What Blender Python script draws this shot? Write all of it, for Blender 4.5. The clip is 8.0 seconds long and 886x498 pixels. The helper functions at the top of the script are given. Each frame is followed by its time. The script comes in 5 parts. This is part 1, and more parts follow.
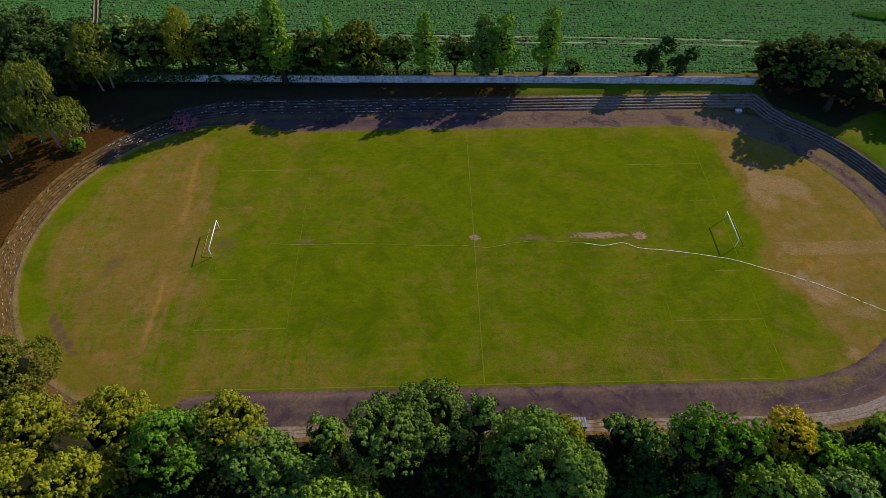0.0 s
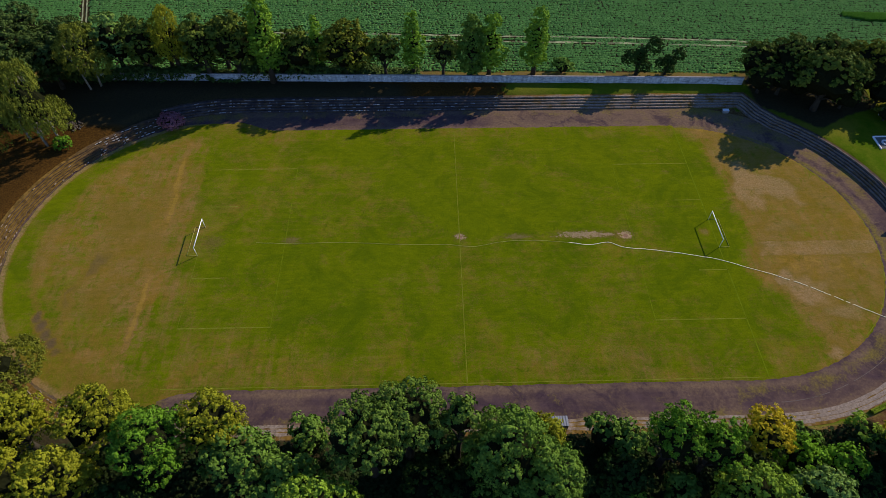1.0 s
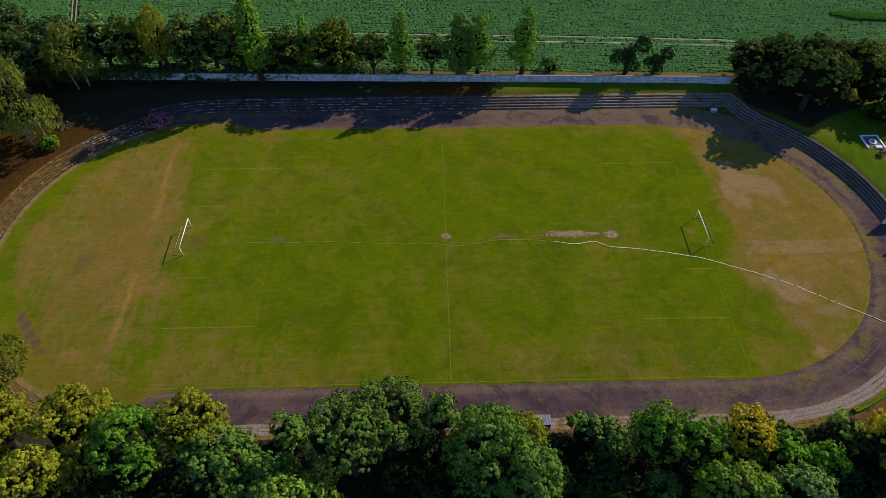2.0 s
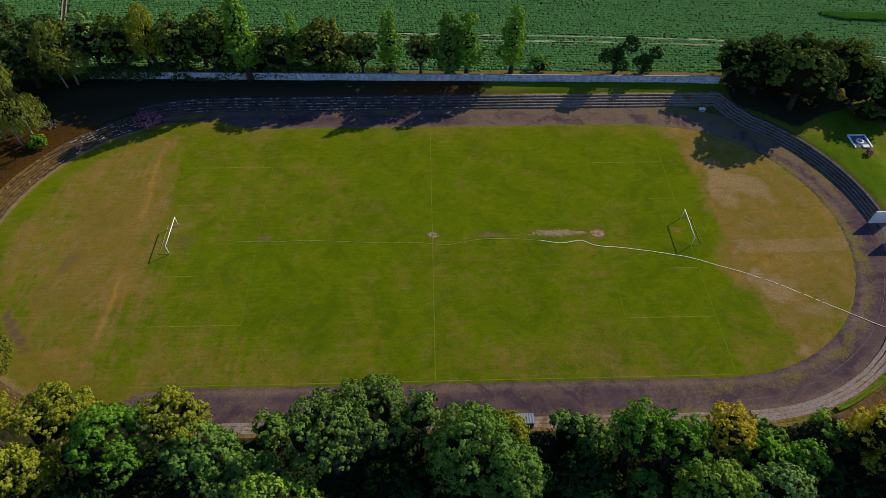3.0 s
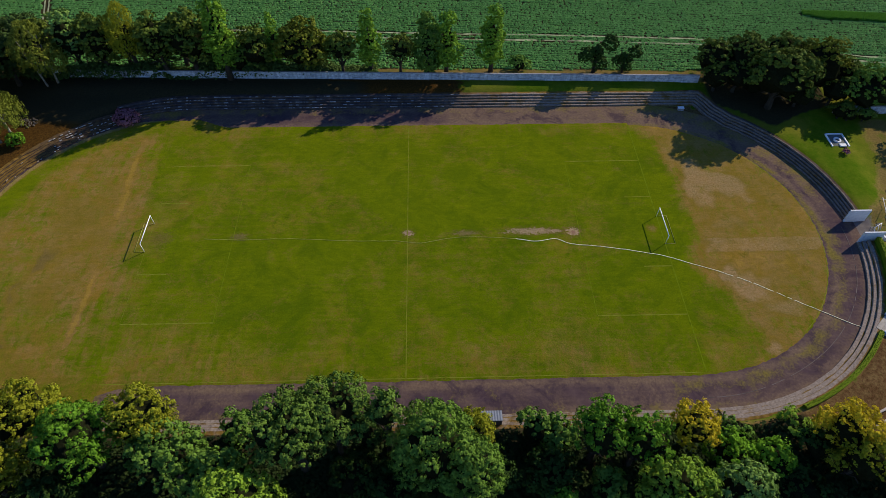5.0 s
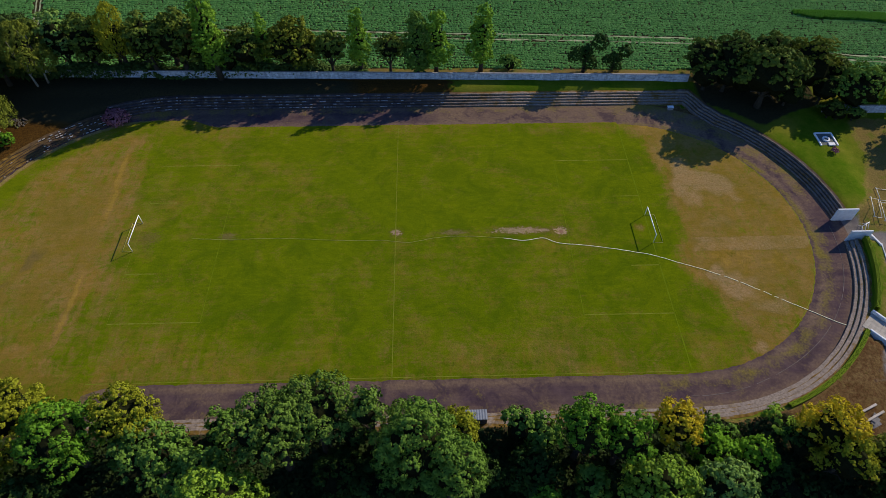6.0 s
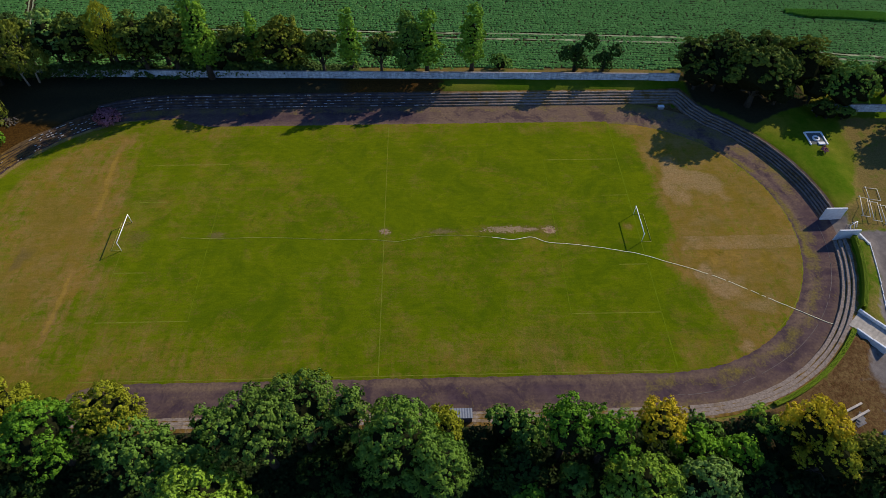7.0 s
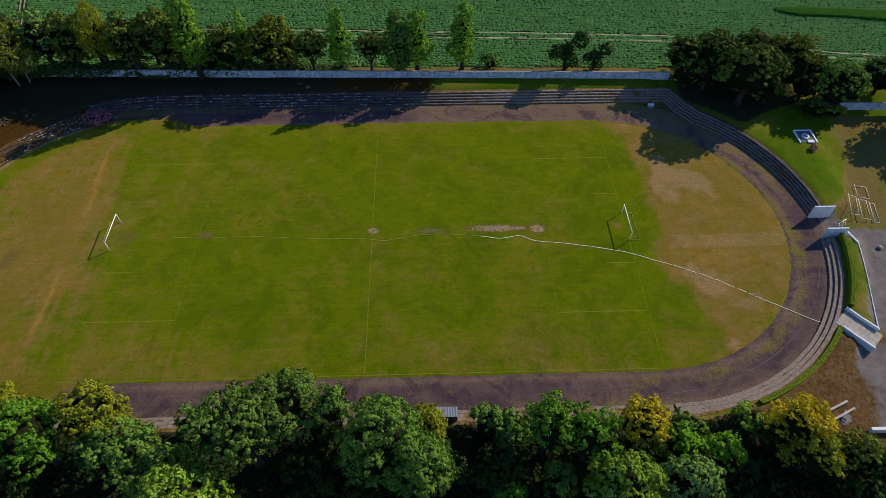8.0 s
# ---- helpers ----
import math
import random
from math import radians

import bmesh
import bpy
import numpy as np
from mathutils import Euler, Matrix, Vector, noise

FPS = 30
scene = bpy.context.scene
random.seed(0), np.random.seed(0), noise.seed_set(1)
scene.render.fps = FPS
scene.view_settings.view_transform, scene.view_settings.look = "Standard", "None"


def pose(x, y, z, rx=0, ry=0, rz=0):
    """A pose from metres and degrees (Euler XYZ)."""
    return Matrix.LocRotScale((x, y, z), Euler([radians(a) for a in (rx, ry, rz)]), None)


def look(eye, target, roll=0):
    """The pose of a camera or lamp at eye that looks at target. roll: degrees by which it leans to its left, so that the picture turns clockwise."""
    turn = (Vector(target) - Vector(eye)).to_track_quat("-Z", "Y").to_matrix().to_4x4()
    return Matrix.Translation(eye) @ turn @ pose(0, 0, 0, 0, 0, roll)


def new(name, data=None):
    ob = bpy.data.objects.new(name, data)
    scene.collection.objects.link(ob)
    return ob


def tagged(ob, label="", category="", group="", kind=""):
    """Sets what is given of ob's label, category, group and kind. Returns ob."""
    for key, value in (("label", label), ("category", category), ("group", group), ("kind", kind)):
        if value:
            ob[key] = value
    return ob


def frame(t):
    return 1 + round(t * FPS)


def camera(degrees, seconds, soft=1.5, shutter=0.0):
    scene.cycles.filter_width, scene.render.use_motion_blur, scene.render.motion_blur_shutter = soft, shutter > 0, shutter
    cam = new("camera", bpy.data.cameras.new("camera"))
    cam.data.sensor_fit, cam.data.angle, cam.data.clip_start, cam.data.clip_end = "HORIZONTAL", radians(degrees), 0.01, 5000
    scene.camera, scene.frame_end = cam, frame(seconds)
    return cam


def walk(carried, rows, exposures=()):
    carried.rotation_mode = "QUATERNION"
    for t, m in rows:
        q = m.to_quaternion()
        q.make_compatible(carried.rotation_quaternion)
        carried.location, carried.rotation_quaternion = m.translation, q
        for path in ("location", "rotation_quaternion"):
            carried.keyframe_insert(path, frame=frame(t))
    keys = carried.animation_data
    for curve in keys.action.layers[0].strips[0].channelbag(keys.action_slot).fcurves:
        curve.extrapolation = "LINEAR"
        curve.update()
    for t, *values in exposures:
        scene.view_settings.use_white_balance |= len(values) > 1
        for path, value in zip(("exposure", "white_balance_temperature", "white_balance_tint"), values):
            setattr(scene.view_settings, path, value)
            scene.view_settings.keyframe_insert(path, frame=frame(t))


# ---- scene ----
from functools import partial

cam = camera(70.6, 8.0, soft=0.88)
PATH = [
    (0, (-8.188, -79.55, 95.532), (-8.156, -78.296, 93.974), 0.1),
    (0.5, (-6.937, -79.606, 95.534), (-6.902, -78.352, 93.976), 0.3),
    (1, (-5.688, -79.753, 95.561), (-5.65, -78.5, 94.002), 0.4),
    (1.5, (-4.355, -79.858, 95.553), (-4.316, -78.605, 93.994), 0.4),
    (3, (-0.677, -80.225, 95.522), (-0.633, -78.973, 93.963), 0.6),
    (3.5, (0.538, -80.382, 95.536), (0.583, -79.13, 93.977), 0.7),
    (4, (1.78, -80.532, 95.499), (1.825, -79.28, 93.94), 0.7),
    (4.5, (3.004, -80.646, 95.534), (3.049, -79.394, 93.974), 0.7),
    (6, (6.596, -81.002, 95.647), (6.641, -79.751, 94.087), 0.6),
    (6.5, (7.837, -81.114, 95.693), (7.88, -79.864, 94.132), 0.6),
    (7, (9.068, -81.26, 95.748), (9.11, -80.01, 94.187), 0.5),
    (7.5, (10.266, -81.342, 95.783), (10.308, -80.093, 94.222), 0.4),
    (8, (11.543, -81.429, 95.773), (11.583, -80.181, 94.211), 0.3),
]
walk(cam, [(t, look(eye, target, roll)) for t, eye, target, roll in PATH],
     ((0, 0.2, 6790, 14.0), (1.5, 0.2, 6660, 11.8), (3, 0.2, 6570, 10.2), (8, 0.2, 6570, 10.2)))

# ---- light ----
SUN_AZ, SUN_EL = radians(56.3), radians(30.5)
world = bpy.data.worlds.new("sky")
scene.world = world
world.use_nodes = True
wn = world.node_tree
sky = wn.nodes.new("ShaderNodeTexSky")
sky.sky_type, sky.sun_disc = "NISHITA", False
sky.sun_elevation, sky.sun_rotation = SUN_EL, SUN_AZ
sky.air_density, sky.dust_density, sky.ozone_density = 1.3, 0.2, 5.0
clear = wn.nodes.new("ShaderNodeHueSaturation")
clear.inputs["Saturation"].default_value, clear.inputs["Hue"].default_value = 1.2, 0.515
wn.links.new(sky.outputs["Color"], clear.inputs["Color"])
wn.links.new(clear.outputs["Color"], wn.nodes["Background"].inputs["Color"])
wn.nodes["Background"].inputs["Strength"].default_value = 0.148
sun_data = bpy.data.lights.new("sun", "SUN")
sun_data.energy, sun_data.angle, sun_data.color = 4.75, radians(0.6), (1.0, 0.895, 0.70)
sun = new("sun", sun_data)
sun_dir = Vector((math.sin(SUN_AZ) * math.cos(SUN_EL), math.cos(SUN_AZ) * math.cos(SUN_EL), math.sin(SUN_EL)))
sun.matrix_world = look(sun_dir * 300, (0, 0, 0))
scene.view_settings.exposure = 0.2


# ---- materials ----
class Nodes:
    """Short way to write a node material."""

    def __init__(self, name, rough=0.9, spec=0.2):
        self.mat = bpy.data.materials.new(name)
        self.mat.use_nodes = True
        self.tree = self.mat.node_tree
        self.bsdf = self.tree.nodes["Principled BSDF"]
        self.bsdf.inputs["Roughness"].default_value = rough
        self.bsdf.inputs["Specular IOR Level"].default_value = spec
        self.co = self.tree.nodes.new("ShaderNodeTexCoord").outputs["Object"]

    def put(self, socket, value):
        if hasattr(value, "is_output"):
            self.tree.links.new(value, socket)
        elif isinstance(value, (tuple, list)) and len(value) == 3 and socket.type == "RGBA":
            socket.default_value = (*value, 1)
        else:
            socket.default_value = value

    def coords(self, scale=(1, 1, 1), turn=0.0):
        n = self.tree.nodes.new("ShaderNodeMapping")
        self.put(n.inputs["Vector"], self.co)
        n.inputs["Scale"].default_value = scale
        n.inputs["Rotation"].default_value = (0, 0, turn)
        return n.outputs["Vector"]

    def noise(self, scale, detail=4, rough=0.6, vec=None, warp=0.0):
        n = self.tree.nodes.new("ShaderNodeTexNoise")
        self.put(n.inputs["Vector"], vec or self.co)
        n.inputs["Scale"].default_value, n.inputs["Detail"].default_value = scale, detail
        n.inputs["Roughness"].default_value, n.inputs["Distortion"].default_value = rough, warp
        return n.outputs["Fac"]

    def ramp(self, fac, lo, hi, a=0.0, b=1.0):
        n = self.tree.nodes.new("ShaderNodeMapRange")
        self.put(n.inputs["Value"], fac)
        for key, v in (("From Min", lo), ("From Max", hi), ("To Min", a), ("To Max", b)):
            n.inputs[key].default_value = v
        return n.outputs["Result"]

    def calc(self, op, a, b=0.0):
        n = self.tree.nodes.new("ShaderNodeMath")
        n.operation = op
        self.put(n.inputs[0], a), self.put(n.inputs[1], b)
        return n.outputs[0]

    def mix(self, fac, a, b, how="MIX"):
        n = self.tree.nodes.new("ShaderNodeMix")
        n.data_type, n.blend_type = "RGBA", how
        self.put(n.inputs["Factor"], fac), self.put(n.inputs["A"], a), self.put(n.inputs["B"], b)
        return n.outputs["Result"]

    def spot(self, cx, cy, rx, ry):
        """Distance from a middle, in reaches along x and y."""
        m = self.tree.nodes.new("ShaderNodeMapping")
        self.put(m.inputs["Vector"], self.co)
        m.inputs["Scale"].default_value, m.inputs["Location"].default_value = (1 / rx, 1 / ry, 0), (-cx / rx, -cy / ry, 0)
        v = self.tree.nodes.new("ShaderNodeVectorMath")
        v.operation = "LENGTH"
        self.put(v.inputs[0], m.outputs["Vector"])
        return v.outputs["Value"]

    def attr(self, name):
        n = self.tree.nodes.new("ShaderNodeAttribute")
        n.attribute_name = name
        return n.outputs["Fac"]

    def island(self):
        return self.tree.nodes.new("ShaderNodeNewGeometry").outputs["Random Per Island"]

    def each(self):
        return self.tree.nodes.new("ShaderNodeObjectInfo").outputs["Random"]

    def bump(self, height, strength=0.5, distance=0.05):
        n = self.tree.nodes.new("ShaderNodeBump")
        n.inputs["Strength"].default_value, n.inputs["Distance"].default_value = strength, distance
        self.put(n.inputs["Height"], height)
        self.tree.links.new(n.outputs["Normal"], self.bsdf.inputs["Normal"])

    def done(self, colour):
        self.put(self.bsdf.inputs["Base Color"], colour)
        return self.mat


def plain(name, colour, rough=0.7, vary=0.25, scale=3.0, spec=0.2, metal=0.0, bump=0.3):
    n = Nodes(name, rough, spec)
    n.bsdf.inputs["Metallic"].default_value = metal
    dark = tuple(c * (1 - vary) for c in colour)
    light = tuple(min(1, c * (1 + vary)) for c in colour)
    fac = n.calc("MULTIPLY", n.ramp(n.noise(scale, 5), 0.3, 0.7), n.ramp(n.noise(scale * 0.13, 3), 0.2, 0.7, 0.4, 1.0))
    n.bump(n.noise(scale * 6, 4), bump, 0.02)
    return n.done(n.mix(fac, dark, light))


def leaf_material(name, colour, tip, glow=0.1):
    """Leaves: each one a little different, with light shining through."""
    n = Nodes(name, 0.75, 0.03)
    patch = n.ramp(n.noise(0.35, 3), 0.3, 0.7)
    fac = n.calc("ADD", n.calc("ADD", 0.1, n.calc("MULTIPLY", n.island(), 0.28)), n.calc("MULTIPLY", patch, 0.55))
    col = n.mix(fac, colour, tip)
    n.put(n.bsdf.inputs["Base Color"], col)
    thin = n.tree.nodes.new("ShaderNodeBsdfTranslucent")
    n.put(thin.inputs["Color"], n.mix(0.5, col, tip))
    both = n.tree.nodes.new("ShaderNodeMixShader")
    both.inputs[0].default_value = glow
    n.tree.links.new(n.bsdf.outputs[0], both.inputs[1])
    n.tree.links.new(thin.outputs[0], both.inputs[2])
    n.tree.links.new(both.outputs[0], n.tree.nodes["Material Output"].inputs["Surface"])
    return n.mat


MAPLE = leaf_material("maple_leaves", (0.060, 0.116, 0.016), (0.150, 0.235, 0.038))
MAPLE_PALE = leaf_material("pale_maple_leaves", (0.068, 0.138, 0.016), (0.165, 0.275, 0.040))
ACACIA = leaf_material("acacia_leaves", (0.060, 0.145, 0.008), (0.135, 0.275, 0.024))
SUMAC = leaf_material("sumac_leaves", (0.075, 0.175, 0.008), (0.155, 0.31, 0.022))
YELLOW = leaf_material("yellow_leaves", (0.138, 0.150, 0.008), (0.33, 0.345, 0.028), 0.2)
GOLD = leaf_material("golden_leaves", (0.30, 0.235, 0.010), (0.62, 0.49, 0.03), 0.2)
LIME = leaf_material("lime_leaves", (0.12, 0.21, 0.012), (0.24, 0.36, 0.045))
GREEN = leaf_material("mid_green_leaves", (0.060, 0.130, 0.016), (0.140, 0.235, 0.038))
OLIVE = leaf_material("birch_leaves", (0.10, 0.13, 0.014), (0.205, 0.23, 0.034))
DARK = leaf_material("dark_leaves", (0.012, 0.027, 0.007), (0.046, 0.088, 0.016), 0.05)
POPLAR = leaf_material("poplar_leaves", (0.095, 0.21, 0.014), (0.23, 0.39, 0.042), 0.18)
SILVER = leaf_material("silver_green_leaves", (0.085, 0.165, 0.028), (0.20, 0.30, 0.07))
PURPLE = leaf_material("purple_leaves", (0.19, 0.055, 0.075), (0.44, 0.19, 0.21))
HEDGE = leaf_material("hedge_leaves", (0.100, 0.148, 0.008), (0.138, 0.190, 0.012))
OAK = leaf_material("oak_leaves", (0.034, 0.060, 0.010), (0.150, 0.195, 0.028), 0.05)
BANK = leaf_material("wood_leaves", (0.028, 0.052, 0.014), (0.085, 0.135, 0.032), 0.1)
# Lighter copy of the oak leaves: sunlight on two crowns put into the colour.
OAK_LIT = leaf_material("sunlit_oak_leaves", (0.028, 0.044, 0.006), (0.20, 0.225, 0.024), 0.12)
WILLOW = leaf_material("willow_leaves", (0.115, 0.135, 0.016), (0.225, 0.245, 0.036), 0.3)
# Leaves dark enough to carry the shade under the near trees.
UNDER_SHADE = leaf_material("under_shade_leaves", (0.012, 0.021, 0.007), (0.028, 0.044, 0.011), 0.03)
TALL = leaf_material("tall_grass", (0.078, 0.210, 0.022), (0.135, 0.310, 0.042), 0.2)
CROP = leaf_material("crop_leaves", (0.080, 0.212, 0.048), (0.142, 0.330, 0.090), 0.12)
# Near-black crown inside: its shade is put into the colour.
CROWN_SHADE = plain("crown_shade", (0.012, 0.014, 0.006), 1.0, 0.4, 2.0, 0.0)
BARK = plain("bark", (0.045, 0.036, 0.026), 0.95, 0.4, 4.0)
BIRCH_BARK = plain("birch_bark", (0.33, 0.30, 0.26), 0.85, 0.45, 3.0)
EDGING = plain("pale_edging", (0.25, 0.19, 0.14), 0.95, 0.55, 0.9)
KERB = plain("sunken_kerb", (0.125, 0.100, 0.090), 0.95, 0.5, 0.8)
CHIP = plain("broken_concrete_edge", (0.36, 0.34, 0.33), 0.95, 0.5, 1.5)
CONCRETE = plain("worn_concrete", (0.27, 0.25, 0.25), 0.92, 0.35, 1.3)
WHITE = plain("white_paint", (0.75, 0.75, 0.74), 0.5, 0.08, 2.0)
WHITEWASH = plain("whitewashed_concrete", (0.62, 0.62, 0.62), 0.85, 0.15, 1.5)
GOAL_WHITE = plain("goal_paint", (0.85, 0.85, 0.82), 0.4, 0.05, 2.0)
GOAL_OLD = plain("yellowed_goal_paint", (0.68, 0.64, 0.54), 0.6, 0.25, 2.0)
RUBBLE = plain("rubble_stone", (0.085, 0.07, 0.055), 0.95, 0.4, 2.0)
RAMP = plain("worn_ramp_concrete", (0.34, 0.30, 0.25), 0.92, 0.3, 1.6)
GOAL_NET = plain("yellowed_steel", (0.34, 0.32, 0.08), 0.6, 0.2, 2.0)
PANEL = plain("dull_steel_panel", (0.135, 0.125, 0.125), 0.8, 0.35, 1.5)
STEEL = plain("galvanised_steel", (0.15, 0.165, 0.20), 0.7, 0.2, 2.0, 0.2, 0.0)
WOOD = plain("weathered_wood", (0.42, 0.36, 0.30), 0.9, 0.3, 2.0)
HOSE_WHITE = plain("white_hose", (0.76, 0.71, 0.47), 0.7, 0.15, 0.5)
STRAW = plain("straw_soil", (0.275, 0.29, 0.15), 0.95, 0.5, 0.8)
HOSE_OLD = plain("olive_hose", (0.25, 0.26, 0.055), 0.7, 0.25, 0.5)


def grass_material():
    n = Nodes("pitch_grass", 1.0, 0.0)
    dry, bare, light = n.attr("dry"), n.attr("bare"), n.attr("light")
    wide = n.noise(0.045, 4, 0.6)
    mid = n.noise(0.22, 5, 0.65, warp=0.6)
    mown = n.noise(0.35, 4, 0.6, n.coords((0.16, 1.9, 1)))
    fine = n.noise(2.6, 4, 0.7)
    amount = n.calc("ADD", dry, n.ramp(wide, 0.32, 0.68, -0.24, 0.24))
    amount = n.calc("ADD", amount, n.ramp(mid, 0.3, 0.7, -0.21, 0.21))
    amount = n.calc("ADD", amount, n.ramp(mown, 0.3, 0.7, -0.10, 0.10))
    amount = n.calc("ADD", amount, n.ramp(fine, 0.25, 0.75, -0.22, 0.22))
    blot = n.ramp(n.noise(0.42, 7, 0.72, warp=1.2), 0.36, 0.64, -0.36, 0.36)
    amount = n.calc("ADD", amount, n.calc("MULTIPLY", blot, n.ramp(dry, 0.35, 0.8, 0.25, 1.0)))
    streak = n.noise(0.9, 3, 0.6, n.coords((0.09, 2.6, 1)))
    amount = n.calc("ADD", amount, n.ramp(streak, 0.3, 0.7, -0.06, 0.06))
    combed = n.ramp(n.noise(0.7, 4, 0.65, n.coords((1.5, 0.07, 1), 0.06)), 0.35, 0.65, -0.16, 0.16)
    amount = n.calc("ADD", amount, n.calc("MULTIPLY", combed, n.ramp(dry, 0.3, 0.5)))
    lush = n.mix(n.ramp(mid, 0.3, 0.7), (0.082, 0.111, 0.002), (0.105, 0.137, 0.002))
    tone = n.noise(0.8, 5, 0.7, n.coords((0.45, 1.1, 1)))
    lush = n.mix(n.ramp(tone, 0.35, 0.65, 0.0, 0.6), lush, (0.056, 0.090, 0.002))
    patch = n.noise(0.13, 8, 0.72, warp=0.8)
    lush = n.mix(n.ramp(patch, 0.47, 0.62, 0.0, 0.65), lush, (0.040, 0.076, 0.002))
    col = n.mix(n.ramp(amount, 0.25, 0.95), lush, n.mix(n.ramp(n.noise(0.25, 6, 0.7), 0.4, 0.62), (0.162, 0.099, 0.019), (0.203, 0.117, 0.042)))
    col = n.mix(n.ramp(amount, 1.25, 1.75, 0.0, 0.5), col, (0.285, 0.168, 0.032))
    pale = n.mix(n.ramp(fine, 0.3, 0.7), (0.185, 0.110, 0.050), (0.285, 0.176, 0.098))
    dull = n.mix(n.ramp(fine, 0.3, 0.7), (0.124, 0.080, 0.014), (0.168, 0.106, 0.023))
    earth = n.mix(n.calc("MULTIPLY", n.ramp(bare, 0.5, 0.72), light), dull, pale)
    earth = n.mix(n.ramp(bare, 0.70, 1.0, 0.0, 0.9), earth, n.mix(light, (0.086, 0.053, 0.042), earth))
    worn = n.calc("ADD", bare, n.ramp(n.noise(0.35, 7, 0.75, warp=1.5), 0.3, 0.7, -0.32, 0.32))
    worn = n.calc("ADD", worn, n.ramp(fine, 0.25, 0.75, -0.16, 0.16))
    col = n.mix(n.ramp(worn, 0.24, 0.86), col, earth)
    # sand and trodden soil at the marks along the middle
    torn = n.ramp(n.noise(1.5, 7, 0.8, n.coords((0.75, 1.3, 1))), 0.32, 0.68, -0.85, 0.85)
    crumb = n.mix(n.ramp(n.noise(5.0, 5, 0.8), 0.36, 0.62), (0.16, 0.100, 0.056), (0.40, 0.275, 0.195))
    soil = n.mix(n.ramp(fine, 0.3, 0.7), (0.080, 0.050, 0.018), (0.145, 0.088, 0.042))
    for cx, cy, rx, ry, halo, sand in ((24.9, 0.15, 4.8, 0.8, 1.4, 0.9), (29.6, 0.1, 1.3, 0.45, 1.5, 0.8), (33.2, -0.15, 1.25, 1.05, 1.5, 1.0),
                                       (0.1, 0.1, 0.95, 0.8, 1.4, 0.9), (-33.3, -0.2, 1.5, 0.8, 1.2, 0.12), (-48.8, -0.2, 2.0, 1.4, 1.1, 0.0), (11.5, -0.1, 2.4, 0.6, 1.3, 0.2)):
        far = n.calc("SUBTRACT", n.spot(cx, cy, rx, ry), torn)
        col = n.mix(n.ramp(far, halo + 0.5, halo - 0.7, 0.0, 0.6), col, soil)
        col = n.mix(n.ramp(far, 1.0, 0.75, 0.0, sand), col, crumb)
    core = n.calc("MINIMUM", n.spot(33.2, -0.3, 0.5, 0.5), n.spot(0.15, 0.0, 0.4, 0.4))
    col = n.mix(n.ramp(core, 1.15, 0.7, 0.0, 0.85), col, (0.185, 0.098, 0.080))
    grain = n.noise(4.5, 4, 0.75)
    col = n.mix(0.55, col, n.mix(n.ramp(grain, 0.3, 0.7), (0.6, 0.6, 0.6), (1.2, 1.2, 1.2)), "MULTIPLY")
    tuft = n.noise(1.15, 7, 0.78, n.coords((0.55, 1.5, 1)))
    col = n.mix(n.ramp(tuft, 0.36, 0.66, 0.85, 0.0), col, (0.74, 0.80, 0.7), "MULTIPLY")
    swath = n.noise(1.0, 3, 0.6, n.coords((0.018, 1.05, 1)))
    swath = n.calc("MULTIPLY", n.ramp(swath, 0.4, 0.6, 0.7, 0.0), n.ramp(n.noise(0.07, 3), 0.4, 0.65))
    col = n.mix(swath, col, (0.80, 0.88, 0.8), "MULTIPLY")
    clump = n.calc("MULTIPLY", n.ramp(n.noise(0.55, 6, 0.75, warp=0.8), 0.54, 0.66), n.ramp(n.noise(0.09, 4), 0.42, 0.6))
    col = n.mix(clump, col, (0.62, 0.76, 0.6), "MULTIPLY")
    col = n.mix(n.ramp(n.noise(0.10, 6, 0.7, warp=0.5), 0.45, 0.7, 0.0, 0.75), col, (1.22, 1.10, 1.0), "MULTIPLY")
    n.bump(n.calc("ADD", grain, fine), 0.4, 0.08)
    n.bsdf.inputs["Sheen Weight"].default_value, n.bsdf.inputs["Sheen Roughness"].default_value = 0.25, 0.6
    n.put(n.bsdf.inputs["Sheen Tint"], (0.55, 0.50, 0.03))
    return n.done(col)


